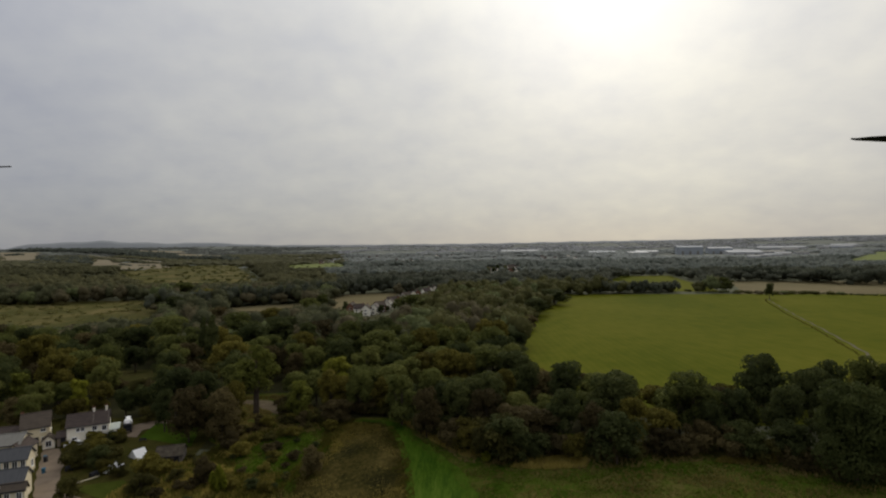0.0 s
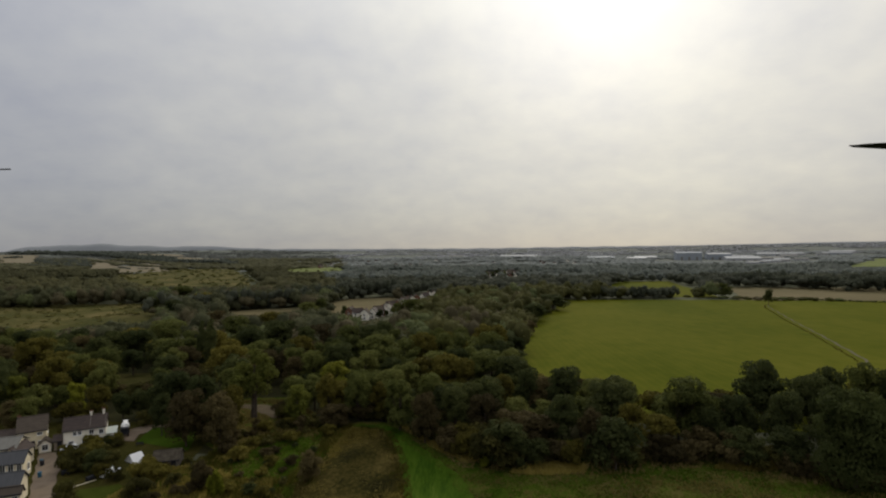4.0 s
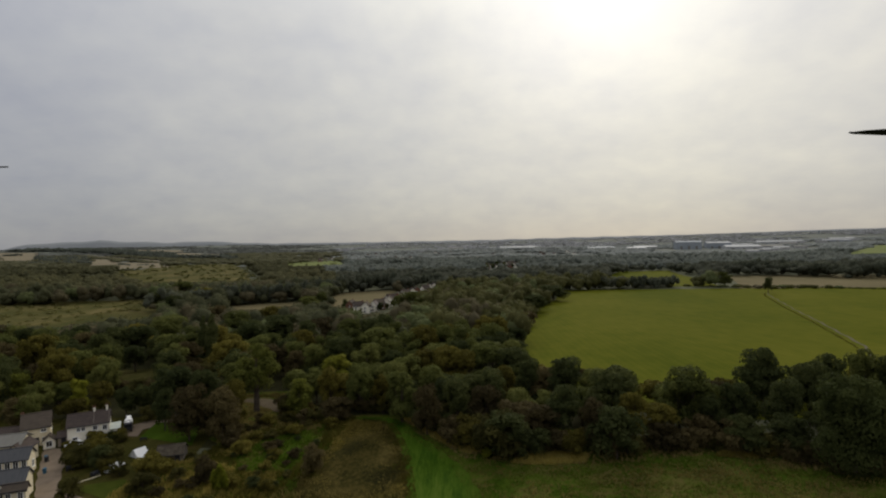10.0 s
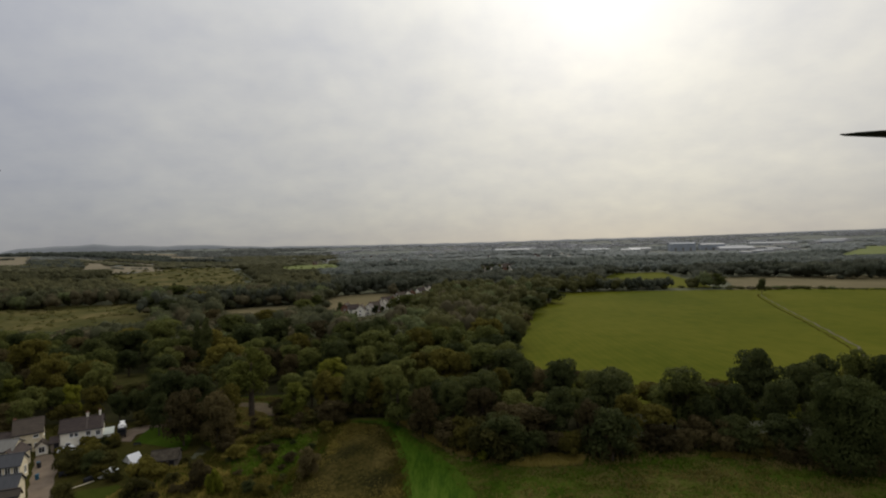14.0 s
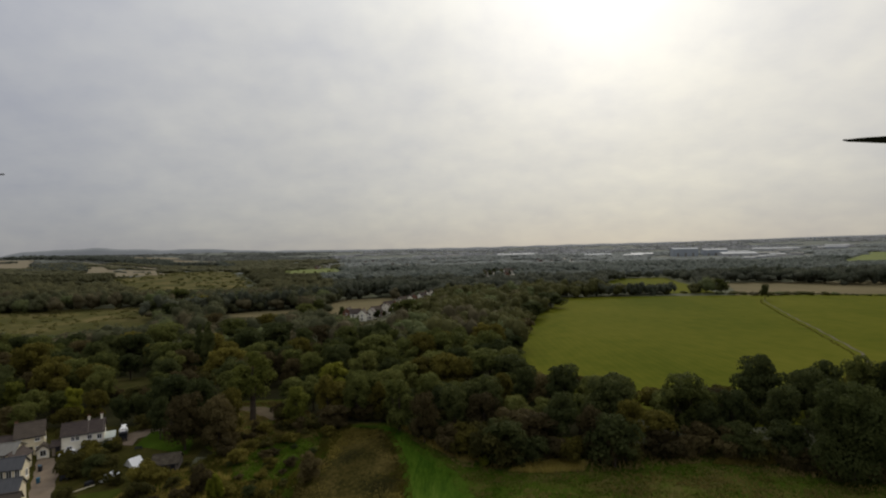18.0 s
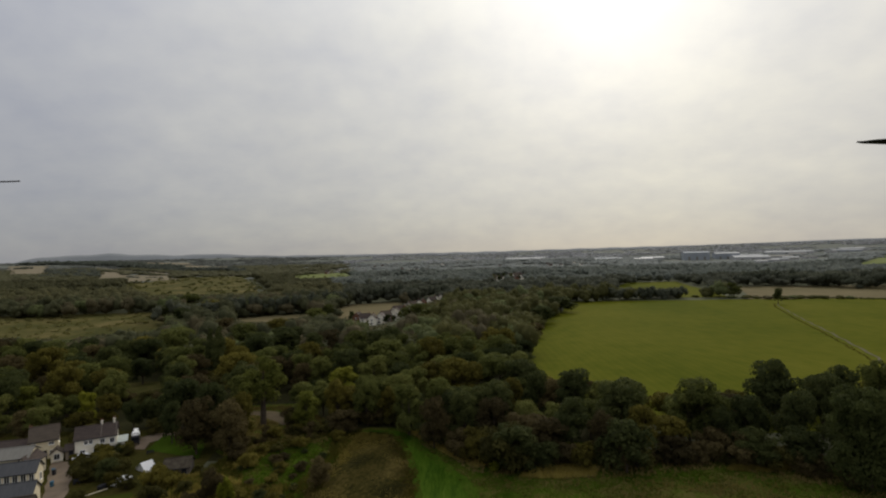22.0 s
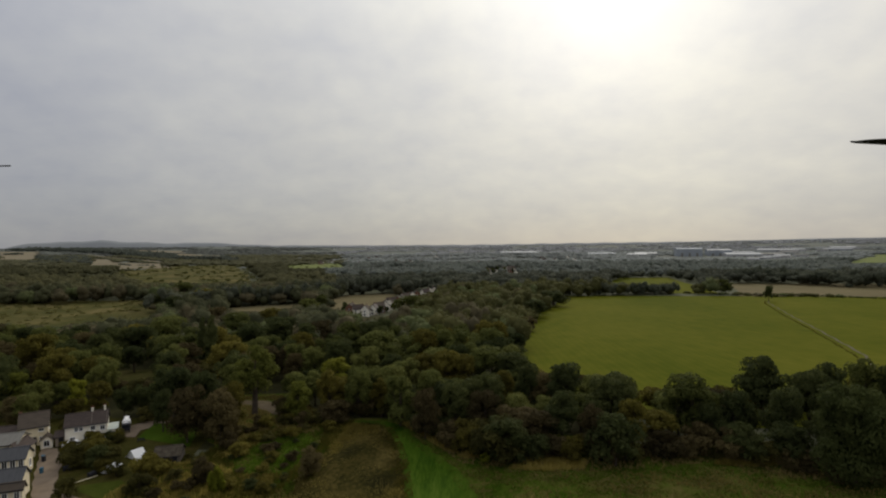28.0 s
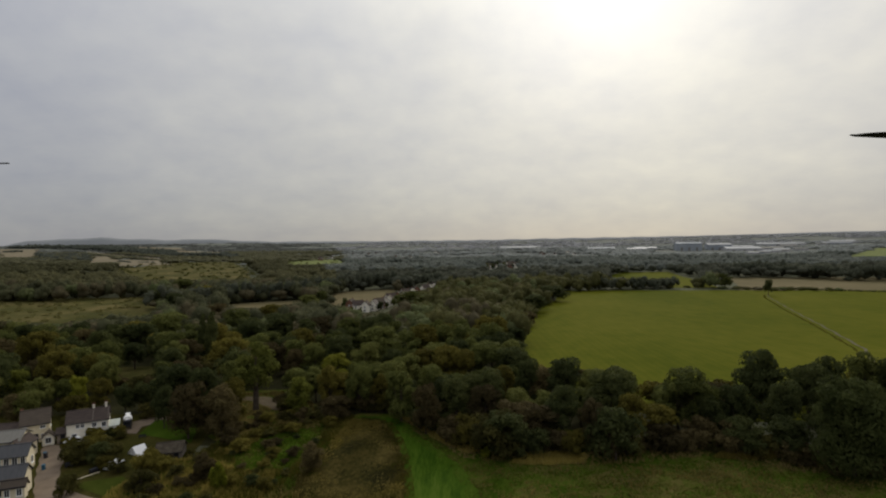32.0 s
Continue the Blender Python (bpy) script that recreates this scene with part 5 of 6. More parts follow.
def house(label, x, y, rot, length, depth, eaves, rise, wall, roofmat, front=(), ends=(), doors=(), chimneys=(), name="house", group=""):
    """front: windows (u, z, w, h) on the -y wall; ends: the same with the end (-1, 1) first."""
    root = tagged(new(name), label, "house" if name != "shed" else "shed", group)
    root.matrix_basis = pose(x, y, float(ground_z(x, y)), 0, 0, rot)
    bm = bmesh.new()
    prism(bm, length, depth, eaves, rise)
    part("wall", bm, wall, root)
    for side in (-1, 1):
        bm = bmesh.new()
        roof_slab(bm, length, depth, eaves, rise, side=side)
        part("roof", bm, roofmat, root)
    bm = bmesh.new()
    rod(bm, (-length / 2 - 0.3, 0, eaves + rise + 0.18), (length / 2 + 0.3, 0, eaves + rise + 0.18), 0.13, 0.13, 8)
    part("ridge", bm, roofmat, root)
    bm = bmesh.new()
    box(bm, length + 0.5, 0.12, 0.12, (0, -depth / 2 - 0.33, eaves - 0.08))
    part("gutter", bm, DARK_PAINT, root)
    for u, z, w, h in front:
        add_window(root, pose(u, -depth / 2 - 0.03, z), w, h)
    for e, u, z, w, h in ends:
        add_window(root, pose(e * (length / 2 + 0.03), u, z, 0, 0, 90 * e), w, h)
    for u in doors:
        add_door(root, pose(u, -depth / 2 - 0.03, 0))
    for c in chimneys:
        add_chimney(root, *c)
    return root


# the homestead by the drive
house("long white rendered cottage with a slate roof and two chimneys", -84.0, 124.4, 28, 8.1, 5.6, 4.3, 2.1, RENDER_WHITE, SLATE,
      [(-1.9, 3.5, 0.6, 0.8), (-1.0, 3.5, 0.6, 0.8), (1.3, 3.4, 0.8, 0.9), (3.2, 3.2, 0.8, 1.0), (-2.6, 1.3, 0.9, 1.1), (0.0, 1.3, 0.9, 1.1), (3.2, 1.3, 0.9, 1.1)],
      [(1, 0.4, 1.4, 0.9, 1.1)], [1.5], [(1.0, 0, 6.0, 1.4, RENDER_WHITE, 0.42), (3.5, 0, 6.0, 1.6, RENDER_WHITE, 0.42)])
house("cream house with a brown tiled roof beside the drive", -95.3, 122.9, 33, 5.3, 5.4, 4.3, 2.6, RENDER_CREAM, TILE_BROWN,
      [(-1.9, 3.4, 0.8, 0.9), (1.4, 3.5, 0.9, 0.6), (-1.6, 1.3, 1.0, 1.1), (1.6, 1.3, 1.0, 1.1)], [(1, 0, 3.4, 0.9, 1.0)], [0.1], [(-2.6, 0.3, 6.5, 0.7, BRICK, 0.5)])
house("low outbuilding with a dark slate roof", -101.5, 121.5, 15, 6, 5, 2.6, 1.5, RENDER_CREAM, SLATE, [(1.5, 1.4, 0.9, 0.9)], (), [-1.0], name="outbuilding")
house("barn conversion with a pale grey sheet roof", -93.76, 112.37, 18, 7, 6, 4.2, 1.4, RENDER_CREAM, METAL_GREY,
      [(-2.5, 2.4, 0.9, 1.6), (0.2, 2.4, 0.9, 1.6), (2.6, 2.4, 0.9, 1.6)], [(1, -1.5, 2.2, 0.9, 1.2)])
house("cream building with a blue-grey roof and tall dark windows", -87.12, 105.54, 20, 6.6, 4.2, 3.5, 1.6, RENDER_CREAM, METAL_BLUE,
      [(-2.7, 1.9, 0.8, 2.6), (-1.35, 1.9, 0.8, 2.6), (0.0, 1.9, 0.8, 2.6), (1.35, 1.9, 0.8, 2.6), (2.7, 1.9, 0.7, 2.6)], [(1, 0.6, 1.8, 0.9, 1.3)])
house("dark-roofed wing joining the cream buildings", -90.2, 112.0, 100, 5.2, 3.4, 3.2, 1.2, RENDER_CREAM, SLATE, [(-1.2, 1.6, 0.8, 1.2)], (), [1.0], name="outbuilding")
house("cream building with a grey roof and gable to the drive", -79.32, 95.52, 20, 5.6, 4, 3.5, 1.6, RENDER_CREAM, METAL_BLUE,
      [(-2.2, 1.7, 0.9, 2.2), (-0.8, 1.7, 0.8, 2.2), (0.8, 1.7, 0.8, 2.2), (2.1, 1.7, 0.8, 2.2)], [(1, -0.8, 1.8, 0.8, 1.2)])
house("small brown-roofed front extension of the grey building", -77.04, 93.98, 20, 3.4, 1.4, 2.4, 0.9, RENDER_CREAM, TILE_BROWN, [(-0.9, 1.3, 0.7, 1.2), (0.9, 1.3, 0.7, 1.2)], (), (), name="outbuilding")
house("white gabled entrance porch", -90.2, 119.9, 122, 2.4, 2.2, 1.9, 1.0, RENDER_WHITE, TILE_BROWN, (), [(-1, 0, 1.2, 1.0, 1.2)], name="porch")
house("low stone shed with a mossy roof and open front", -58.4, 112.2, 14, 5.0, 4.4, 1.5, 1.3, STONE, MOSSY, name="shed")
shed = [o for o in scene.objects if o.name.startswith("shed")][0]
# dark panels on the solid wall paint the shade inside the doorways
for uu in (-1.3, 1.5):
    bm = bmesh.new()
    box(bm, 0.9, 0.06, 1.2, (uu, -2.22, 0.62))
    part("opening", bm, DARK_PAINT, shed, "dark panel painted for a shaded doorway")


cottage = [o for o in scene.objects if o.get("label", "").startswith("long white rendered")][0]
for uu in (1.0, 4.0):
    for side in (-1, 1):
        bm = bmesh.new()
        box(bm, 0.09, 3.6, 0.10, (uu, side * 1.48, 5.52), Matrix.Rotation(-side * math.atan2(2.1, 2.8), 4, "X"))
        part("coping", bm, STONE, cottage)
house("dark timber store against the cottage's end", -88.0, 121.6, 28, 2.2, 3.0, 2.2, 0.8, TIMBER, SLATE, (), (), [0.0], name="outbuilding")


def lean_to(x, y, rot):
    root = tagged(new("lean_to"), "white lean-to with a pale sheet roof against the cottage", "extension")
    root.matrix_basis = pose(x, y, 0, 0, 0, rot)
    bm = bmesh.new()
    box(bm, 2.2, 3.6, 2.2, (0, 0, 1.1), bevel=0.03)
    part("wall", bm, RENDER_WHITE, root)
    bm = bmesh.new()
    box(bm, 2.5, 4.0, 0.12, (0, 0, 2.44), Matrix.Rotation(radians(7), 4, "X"), 0.02)
    part("roof", bm, PALE_SHEET, root)
    add_window(root, pose(0, -1.83, 1.2), 1.0, 0.9)


lean_to(-79.5, 126.6, 28)


def marquee(x, y, rot):
    """A small white garden tent with a ridge."""
    root = tagged(new("garden_tent"), "small white ridged garden tent on the grass", "tent")
    root.matrix_basis = pose(x, y, 0, 0, 0, rot)
    bm = bmesh.new()
    prism(bm, 2.3, 3.8, 0.15, 1.6)
    part("side_sheet", bm, WHITE_PAINT, root)
    for side in (-1, 1):
        bm = bmesh.new()
        roof_slab(bm, 2.3, 3.8, 0.15, 1.6, 0.12, 0.04, side)
        part("roof_sheet", bm, WHITE_PAINT, root)
    for sx in (-1.19, 1.19):
        bm = bmesh.new()
        rod(bm, (sx, 0, 0), (sx, 0, 1.78), 0.03, 0.03, 6)
        part("pole", bm, METAL_GREY, root)


marquee(-66.2, 113.6, 58)


def mixer_truck(x, y, rot):
    """A small concrete mixer: chassis, cab in front (+x) and a tilted drum."""
    root = tagged(new("mixer_truck"), "white-drummed concrete mixer truck with a dark cab by the cottage", "truck")
    root.matrix_basis = pose(x, y, 0, 0, 0, rot) @ Matrix.Scale(0.82, 4)
    bm = bmesh.new()
    box(bm, 6.2, 0.9, 0.3, (0, 0, 0.85), bevel=0.04)
    part("chassis", bm, DARK_PAINT, root)
    bm = bmesh.new()
    box(bm, 1.6, 2.1, 1.9, (2.6, 0, 1.75), bevel=0.16)
    cab = part("cab", bm, DARK_PAINT, root)
    bm = bmesh.new()
    box(bm, 0.05, 1.7, 0.75, (3.41, 0, 2.1), bevel=0.02)
    part("windscreen", bm, GLASS, cab)
    tilt = Matrix.Translation((-0.5, 0, 2.25)) @ Matrix.Rotation(radians(12), 4, "Y")
    rings = ((-2.1, 0.5), (-1.6, 0.75), (-0.6, 1.12), (0.3, 1.16), (1.1, 0.95), (1.6, 0.55))
    bm = bmesh.new()
    for (u0, r0), (u1, r1) in zip(rings, rings[1:]):
        rod(bm, tilt @ Vector((u0, 0, 0)), tilt @ Vector((u1, 0, 0)), r0, r1, 20)
    drum = part("drum", bm, WHITE_PAINT, root, "white mixing drum")
    bm = bmesh.new()
    rod(bm, tilt @ Vector((0.95, 0, 0)), tilt @ Vector((1.1, 0, 0)), 1.05, 1.0, 20)
    part("drum_band", bm, METAL_GREY, drum)
    bm = bmesh.new()
    rod(bm, (-2.75, 0, 2.6), (-2.75, 0, 3.3), 0.35, 0.75, 14)
    part("hopper", bm, WHITE_PAINT, root)
    bm = bmesh.new()
    box(bm, 1.5, 0.4, 0.1, (-3.2, 0.3, 1.7), Matrix.Rotation(radians(-35), 4, "Y"))
    part("chute", bm, METAL_GREY, root)
    for u in (-2.1, -0.9, 2.4):
        for s in (-0.85, 0.85):
            bm = bmesh.new()
            rod(bm, (u, s - 0.17, 0.5), (u, s + 0.17, 0.5), 0.5, 0.5, 16)
            wheel = part("wheel", bm, RUBBER, root)
            bm = bmesh.new()
            rod(bm, (u, s - 0.18, 0.5), (u, s + 0.18, 0.5), 0.26, 0.26, 12)
            part("rim", bm, METAL_GREY, wheel)


mixer_truck(-78.6, 130.6, -62)


def car(x, y, rot, paint, label, van=False):
    root = tagged(new("car" if not van else "van"), label, "car" if not van else "van")
    root.matrix_basis = pose(x, y, 0, 0, 0, rot) @ Matrix.Scale(0.9, 4)
    bm = bmesh.new()
    if van:
        box(bm, 4.8, 1.9, 1.9, (0.2, 0, 1.3), bevel=0.16)
        box(bm, 1.0, 1.8, 0.9, (-2.5, 0, 0.8), bevel=0.14)
    else:
        box(bm, 4.2, 1.75, 0.72, (0, 0, 0.66), bevel=0.16)
        box(bm, 2.3, 1.55, 0.62, (0.2, 0, 1.2), bevel=0.2)
    part("body", bm, paint, root)
    for u in ((-0.5, 0.8) if not van else (-1.6,)):
        for s in (-1, 1):
            bm = bmesh.new()
            box(bm, 0.9, 0.03, 0.38, (u, s * (0.785 if not van else 0.955), 1.2 if not van else 1.65), bevel=0.01)
            part("side_window", bm, GLASS, root)
    bm = bmesh.new()
    box(bm, 0.05, 1.3, 0.42, (-0.93 if not van else -2.2, 0, 1.2 if not van else 1.7), Matrix.Rotation(radians(-25), 4, "Y"))
    part("windscreen", bm, GLASS, root)
    for u in (-1.55, 1.55):
        for s in (-0.8, 0.8):
            bm = bmesh.new()
            rod(bm, (u, s - 0.1, 0.33), (u, s + 0.1, 0.33), 0.33, 0.33, 14)
            wheel = part("wheel", bm, RUBBER, root)
            bm = bmesh.new()
            rod(bm, (u, s - 0.11, 0.33), (u, s + 0.11, 0.33), 0.18, 0.18, 10)
            part("rim", bm, METAL_GREY, wheel)


car(-84.6, 120.0, 28, WHITE_PAINT, "white car parked in front of the cottage")


def wheelie_bin(x, y, rot, paint, label):
    root = tagged(new("wheelie_bin"), label, "bin")
    root.matrix_basis = pose(x, y, 0, 0, 0, rot)
    bm = bmesh.new()
    box(bm, 0.58, 0.7, 0.95, (0, 0, 0.55), bevel=0.04)
    for v in bm.verts:
        k = 0.82 + 0.18 * v.co.z / 1.03
        v.co.x, v.co.y = v.co.x * k, v.co.y * k
    part("body", bm, paint, root)
    bm = bmesh.new()
    box(bm, 0.62, 0.76, 0.08, (0, 0, 1.07), bevel=0.03)
    part("lid", bm, paint, root)
    for s in (-0.26, 0.26):
        bm = bmesh.new()
        rod(bm, (s - 0.04, 0.3, 0.12), (s + 0.04, 0.3, 0.12), 0.12, 0.12, 10)
        part("wheel", bm, RUBBER, root)


wheelie_bin(-80.9, 105.9, 20, BLUE_PAINT, "blue wheelie bin beside the drive")
wheelie_bin(-85.4, 112.3, 30, BLUE_PAINT, "blue wheelie bin beside the drive")
wheelie_bin(-84.8, 111.7, 15, DARK_PAINT, "black wheelie bin beside the drive")


def garden_cart(x, y, rot):
    root = tagged(new("garden_cart"), "small dark garden cart standing beside the drive", "cart")
    root.matrix_basis = pose(x, y, 0, 0, 0, rot)
    bm = bmesh.new()
    box(bm, 1.5, 0.8, 0.5, (0, 0, 0.65), bevel=0.05)
    part("tray", bm, DARK_PAINT, root)
    for sx in (-0.5, 0.5):
        for sy in (-0.42, 0.42):
            bm = bmesh.new()
            rod(bm, (sx, sy - 0.05, 0.25), (sx, sy + 0.05, 0.25), 0.25, 0.25, 12)
            part("wheel", bm, RUBBER, root)
    bm = bmesh.new()
    rod(bm, (0.75, 0, 0.5), (1.5, 0, 0.9), 0.025, 0.025, 6)
    part("handle", bm, DARK_PAINT, root)


garden_cart(-76.6, 107.2, 25)
garden_cart(-69.6, 104.2, 70)


def bench(x, y, rot):
    root = tagged(new("garden_bench"), "dark garden bench on the lawn", "bench")
    root.matrix_basis = pose(x, y, 0, 0, 0, rot)
    for k in range(3):
        bm = bmesh.new()
        box(bm, 1.5, 0.13, 0.04, (0, -0.17 + 0.17 * k, 0.45))
        part("seat_slat", bm, DARK_PAINT, root)
    for k in range(3):
        bm = bmesh.new()
        box(bm, 1.5, 0.04, 0.11, (0, 0.28, 0.6 + 0.16 * k))
        part("back_slat", bm, DARK_PAINT, root)
    for sx in (-0.68, 0.68):
        for sy, h in ((-0.2, 0.45), (0.27, 1.0)):
            bm = bmesh.new()
            box(bm, 0.06, 0.06, h, (sx, sy, h / 2))
            part("leg", bm, DARK_PAINT, root)


bench(-70.4, 122.6, 200)


car(-67.2, 106.6, 75, WHITE_PAINT, "white car half hidden by garden bushes")

# low edging of the lower lawn
edging = tagged(new("garden_edging"), "low pale stone edging beside the lower lawn", "edging")
for k in range(12):
    bm = bmesh.new()
    box(bm, 0.48, 0.2, 0.14, (0, 0, 0.07), bevel=0.02)
    stone = part("stone", bm, RENDER_CREAM, edging)
    stone.matrix_basis = pose(-71.6 + 0.26 * k, 100.2 + 0.36 * k, 0.03, 0, 0, 54)

sheet("drive", [(-91, 119), (-86.2, 112), (-82, 105.5), (-77.1, 98.4), (-72.5, 92.5), (-66, 82)], [(-87.2, 119), (-81, 112), (-77.4, 105.8), (-73.5, 99.5), (-66, 95), (-57, 91.5), (-50, 84)], YARD, "worn grey gravel drive between the buildings", 0.06, 30, 10, 0.2, category="drive")
sheet("yard", [(-86, 127), (-80, 133), (-77, 137)], [(-73.5, 125.5), (-75, 130.5), (-66, 137.5)], YARD, "gravel yard beside the cottage", 0.07, 14, 8, category="yard")
sheet("lawn", [(-72.5, 125), (-73.5, 130), (-74, 135)], [(-57.5, 119), (-60, 128), (-63, 135.5)], LAWN, "bright green garden lawn", 0.09, 14, 10, category="lawn")
sheet("lawn", [(-57.8, 92.3), (-64.5, 95.8), (-71.2, 99.3)], [(-52.5, 92), (-56.5, 97), (-62.7, 102.3)], LAWN_DRY, "pale green garden lawn below a fence", 0.08, 14, 10, category="lawn")
sheet("lane_verge", [(-52, 118), (-58, 130), (-64, 148), (-62, 161)], [(-29, 127), (-32, 136), (-37, 147), (-44, 162)], SCRUB_GRASS, "rough grass verge round the lane", 0.04, 24, 20, 1.0)
sheet("lane", [(-66, 152), (-55, 150.5), (-48.5, 144.5), (-45.5, 141.5)], [(-66, 155.5), (-51, 154), (-44.6, 147), (-42.9, 142.5)], LANE_DIRT, "pale lane passing the tall tree", 0.07, 20, 5, 0.2, category="lane")

# the row of houses in the valley
row = [(-61, 352, 8), (-55, 343, 15), (-49.5, 340, 15), (-45, 346, 10), (-43, 356, 25), (-40, 365, 30), (-38, 376, 20), (-38, 388, 20), (-34, 400, 20), (-31, 412, 30), (-30, 424, 35), (-25, 436, 30), (-22, 448, 30), (-15, 462, 35), (-12, 474, 35), (-8, 486, 30), (8, 492, 10), (16, 502, 10)]
for k, (x, y, r) in enumerate(row):
    turned = (k % 3 != 1)
    house("white house with a dark roof in the valley row" if k % 4 else "brick house with a brown roof in the valley row", x, y, r + (70 if turned else 0), 6.8, 5.8, 4.4, 2.6,
          RENDER_WHITE if k % 4 else BRICK, SLATE if k % 2 else TILE_BROWN,
          [(-1.9, 3.4, 1.0, 1.0), (1.9, 3.4, 1.0, 1.0), (-1.9, 1.3, 1.2, 1.1), (1.9, 1.3, 1.2, 1.1)],
          [(-1, 0, 3.4, 1.0, 1.0), (-1, 0, 1.3, 1.2, 1.1)], [0.2], [(2.7, 0, 6.7, 0.9, BRICK, 0.6)], group="houses in the valley row")
for k, (x, y, h) in enumerate(((-65, 345, 6), (-58, 336, 4), (-52, 333, 4), (-41, 342, 7), (-37, 350, 5), (-34, 362, 6), (-52, 352, 5), (-47, 366, 6), (-33, 384, 6), (-27, 402, 6), (-43, 382, 5), (-66, 360, 7), (-69, 372, 6), (-62, 366, 5))):
    plant((D, G, R, S)[k % 4], x, y, h, k * 1.3, 0.9, "garden tree between the valley houses", "garden trees in the valley")
# village beyond
rng = np.random.default_rng(71)
for k in range(63):
    x, y = (float(rng.uniform(70, 86)), float(rng.uniform(790, 900))) if k < 6 else (float(rng.uniform(102, 132)), float(rng.uniform(840, 950))) if k < 13 else (float(rng.uniform(-330, 380)), float(rng.uniform(1130, 1900)))
    house("distant pale village house among low trees", x, y, float(rng.uniform(-40, 60)), 8.5, 6.5, 5.0, 2.8, RENDER_WHITE if k % 3 else BRICK, SLATE if k % 2 else TILE_BROWN,
          [(-2.4, 3.8, 1.3, 1.2), (2.4, 3.8, 1.3, 1.2)], group="distant village houses")


for k in range(26):
    plant((D, G, S, R)[k % 4], float(rng.uniform(66, 140)), float(rng.uniform(765, 950)), float(rng.uniform(6, 10)), k * 0.9, 1.1, "garden tree among distant village houses", "garden trees in the village")


def warehouse(x, y, length, depth, h, wall, roofmat, label):
    root = tagged(new("warehouse"), label, "warehouse", "industrial estate")
    root.matrix_basis = pose(x, y, float(ground_z(x, y)) - 0.5, 0, 0, float(-math.degrees(math.atan2(x, y)) * 0.6))
    bm = bmesh.new()
    prism(bm, length, depth, h, depth * 0.05)
    part("wall", bm, wall, root)
    for side in (-1, 1):
        bm = bmesh.new()
        roof_slab(bm, length, depth, h, depth * 0.05, 0.8, 0.6, side)
        part("roof", bm, roofmat, root)
    for k in range(3):
        bm = bmesh.new()
        box(bm, length * 0.08, 0.6, h * 0.5, (length * (-0.3 + 0.3 * k), -depth / 2 - 0.2, h * 0.26))
        part("loading_door", bm, METAL_GREY, root)


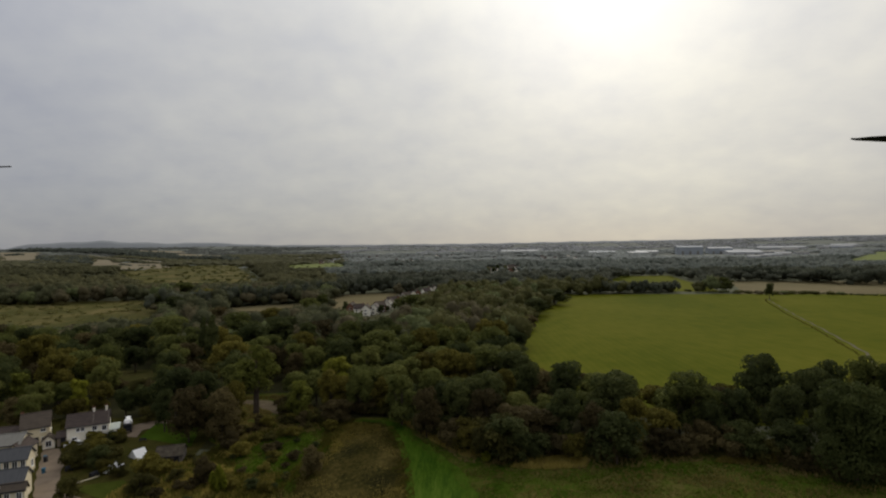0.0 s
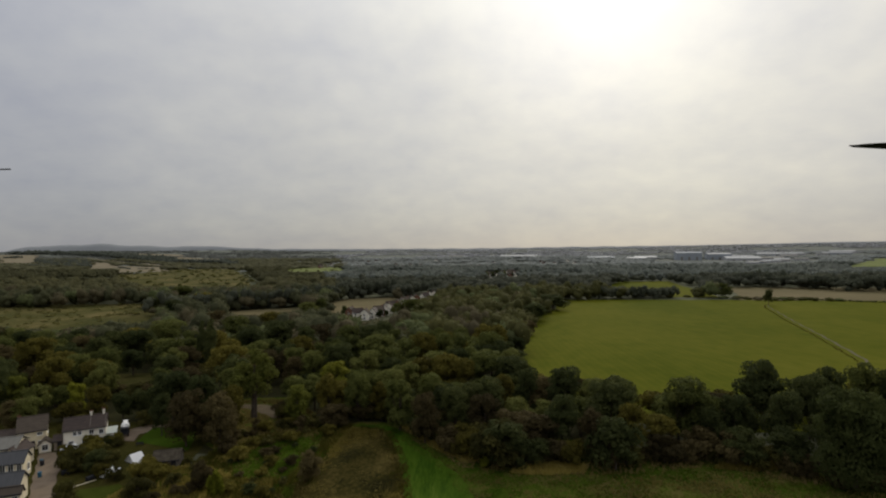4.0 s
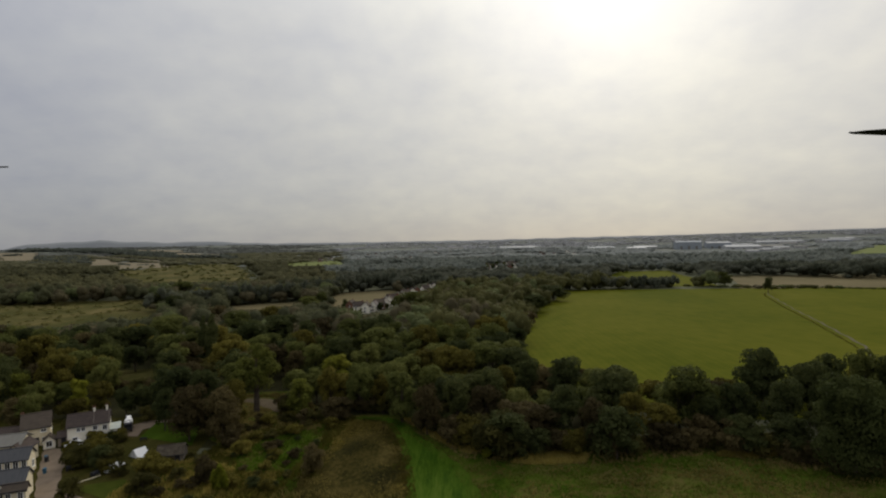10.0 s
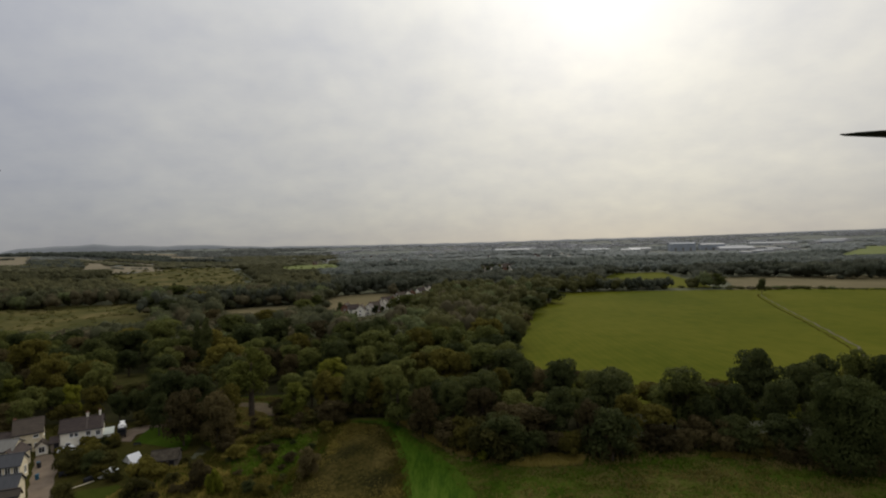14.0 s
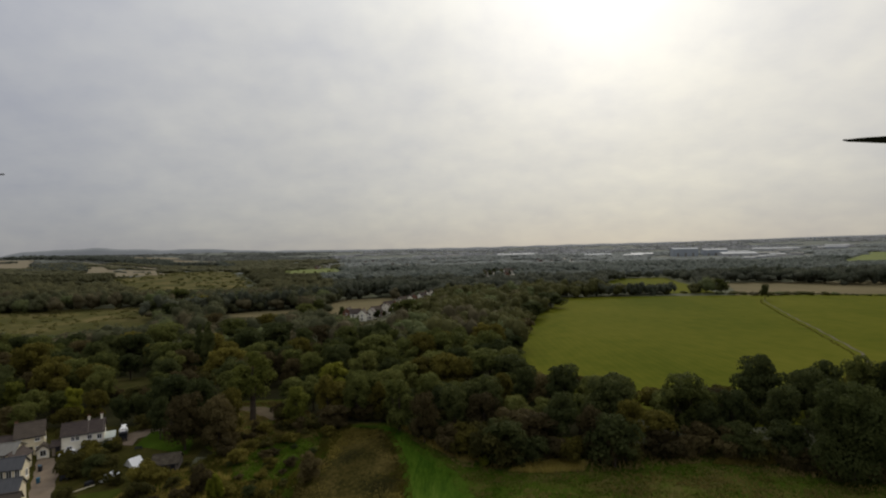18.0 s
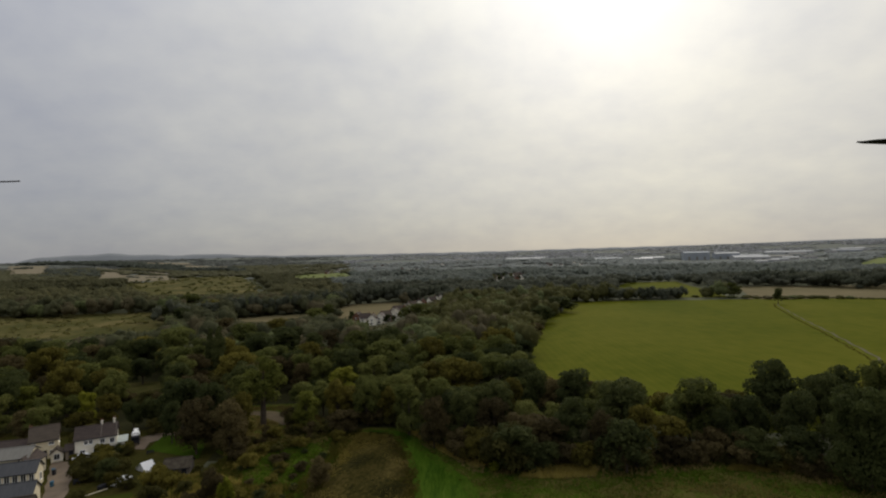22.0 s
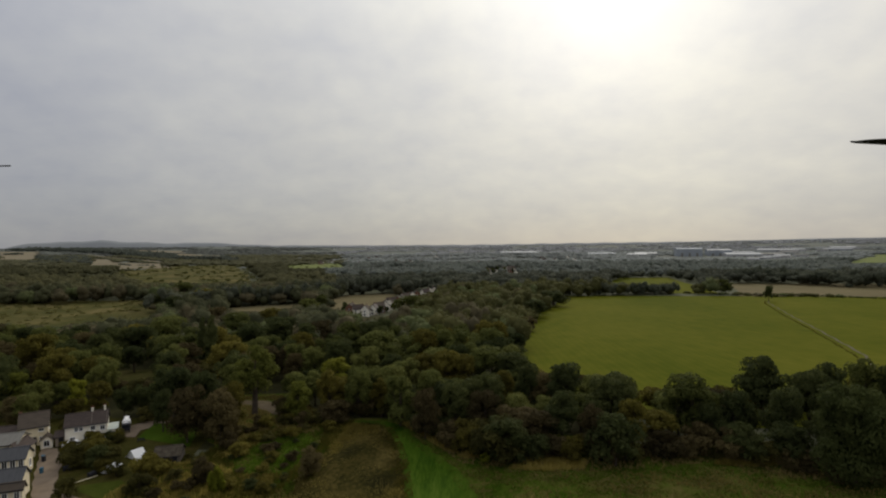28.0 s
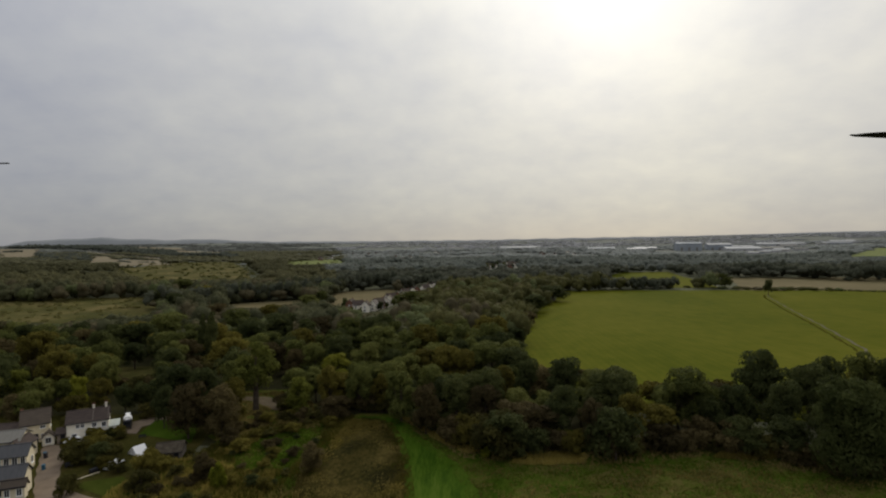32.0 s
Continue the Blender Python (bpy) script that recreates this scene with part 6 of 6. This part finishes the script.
for x, y, l, d, h, w, r, label in (
        (792, 1700, 74, 60, 25, SHED_GREY, SHED_GREY, "big dark grey warehouse on the industrial estate"), (905, 1730, 70, 60, 20, SHED_GREY, SHED_WHITE, "tall grey warehouse with a pale roof"),
        (930, 1640, 95, 90, 9, SHED_WHITE, SHED_WHITE, "long white warehouse with a low roof"), (1010, 1620, 60, 60, 9, SHED_WHITE, METAL_GREY, "white warehouse with a grey roof"),
        (990, 1540, 40, 40, 7, SHED_WHITE, SHED_WHITE, "small white warehouse among trees"), (1060, 1560, 34, 40, 7, SHED_WHITE, METAL_GREY, "small pale warehouse among trees"),
        (1240, 1960, 130, 60, 11, SHED_WHITE, SHED_WHITE, "long white warehouse on rising ground"), (1180, 1800, 50, 50, 9, SHED_WHITE, METAL_GREY, "pale warehouse beside the trees"),
        (700, 1820, 70, 60, 9, SHED_WHITE, SHED_WHITE, "white warehouse behind the trees"), (640, 1740, 60, 50, 8, SHED_GREY, SHED_WHITE, "low warehouse with pale roof"),
        (560, 1860, 90, 50, 8, SHED_GREY, SHED_GREY, "low grey warehouse behind trees"),
        (340, 2300, 170, 70, 6, SHED_WHITE, SHED_WHITE, "long far white warehouse roof"), (60, 2200, 60, 60, 9, SHED_GREY, METAL_GREY, "far pale warehouse behind trees"), (1560, 2060, 80, 60, 10, SHED_WHITE, SHED_WHITE, "far white warehouse on the slope"),
        (765, 1300, 26, 20, 6, SHED_WHITE, SHED_WHITE, "small white workshop among trees"), (800, 1345, 34, 22, 6, SHED_GREY, METAL_GREY, "small grey workshop among trees"),
        (840, 1372, 22, 18, 6, SHED_WHITE, SHED_WHITE, "small white workshop among trees"), (880, 1410, 40, 24, 7, SHED_WHITE, SHED_WHITE, "white warehouse with a low roof"),
        (915, 1455, 30, 20, 6, SHED_GREY, SHED_WHITE, "small workshop with a pale roof"), (950, 1460, 24, 20, 6, SHED_WHITE, METAL_GREY, "small pale workshop among trees"),
        (1040, 1865, 100, 40, 9, SHED_GREY, SHED_WHITE, "long warehouse with a white roof"), (1315, 2010, 110, 40, 9, SHED_WHITE, SHED_WHITE, "long white warehouse on rising ground"),
        (1470, 1965, 90, 40, 8, SHED_GREY, SHED_WHITE, "low warehouse with a white roof"), (1390, 1930, 34, 26, 7, SHED_WHITE, METAL_GREY, "small pale warehouse on rising ground"),
        (1680, 2150, 60, 60, 10, SHED_WHITE, METAL_GREY, "far pale warehouse on the slope")):
    warehouse(x, y, l, d, h, w, r, label)

# far tower on the skyline
tower = tagged(new("skyline_tower"), "slim grey tower on the far skyline", "tower")
tower.matrix_basis = pose(2150, 3000, float(ground_z(2150, 3000)))
bm = bmesh.new()
rod(bm, (0, 0, 0), (0, 0, 19), 4.0, 3.2, 10)
part("shaft", bm, SHED_GREY, tower)
bm = bmesh.new()
rod(bm, (0, 0, 19), (0, 0, 24), 4.2, 1.0, 10)
part("cap", bm, SHED_GREY, tower)


# the flying camera's own propellers, at rest
def propeller(x, y, z, rot, label):
    root = tagged(new("propeller"), label, "propeller")
    root.matrix_basis = pose(x, y, z, 0, 0, rot)
    for s in (-1, 1):
        bm = bmesh.new()
        a = []
        # along the blade: chord, twist in degrees
        for t, c, tw in ((0.006, 0.0045, 20), (0.015, 0.0080, 17), (0.026, 0.0080, 11), (0.038, 0.0065, 7.5), (0.050, 0.0050, 5.5), (0.059, 0.0036, 4), (0.0635, 0.0012, 3)):
            ca, sa = math.cos(radians(tw)), math.sin(radians(tw))
            a.append([bm.verts.new((s * t, c * u * ca - v * sa, s * c * u * sa + v)) for u, v in ((-1, -0.00012), (0.2, -0.0003), (1, 0), (0.2, 0.0004))])
        for p, q in zip(a, a[1:]):
            for k in range(4):
                bm.faces.new((p[k], p[(k + 1) % 4], q[(k + 1) % 4], q[k]))
        bm.faces.new(a[0])
        bm.faces.new(a[-1])
        bmesh.ops.recalc_face_normals(bm, faces=bm.faces[:])
        part("blade", bm, BLACK_PLASTIC, root)
    bm = bmesh.new()
    rod(bm, (0, 0, -0.010), (0, 0, 0.004), 0.008, 0.007, 14)
    part("hub", bm, BLACK_PLASTIC, root)


propeller(0.2578, 0.25, 45.0475, 0, "black drone propeller blade at rest beside the camera")
propeller(-0.2675, 0.25, 45.0395, 0, "black drone propeller blade at rest beside the camera")
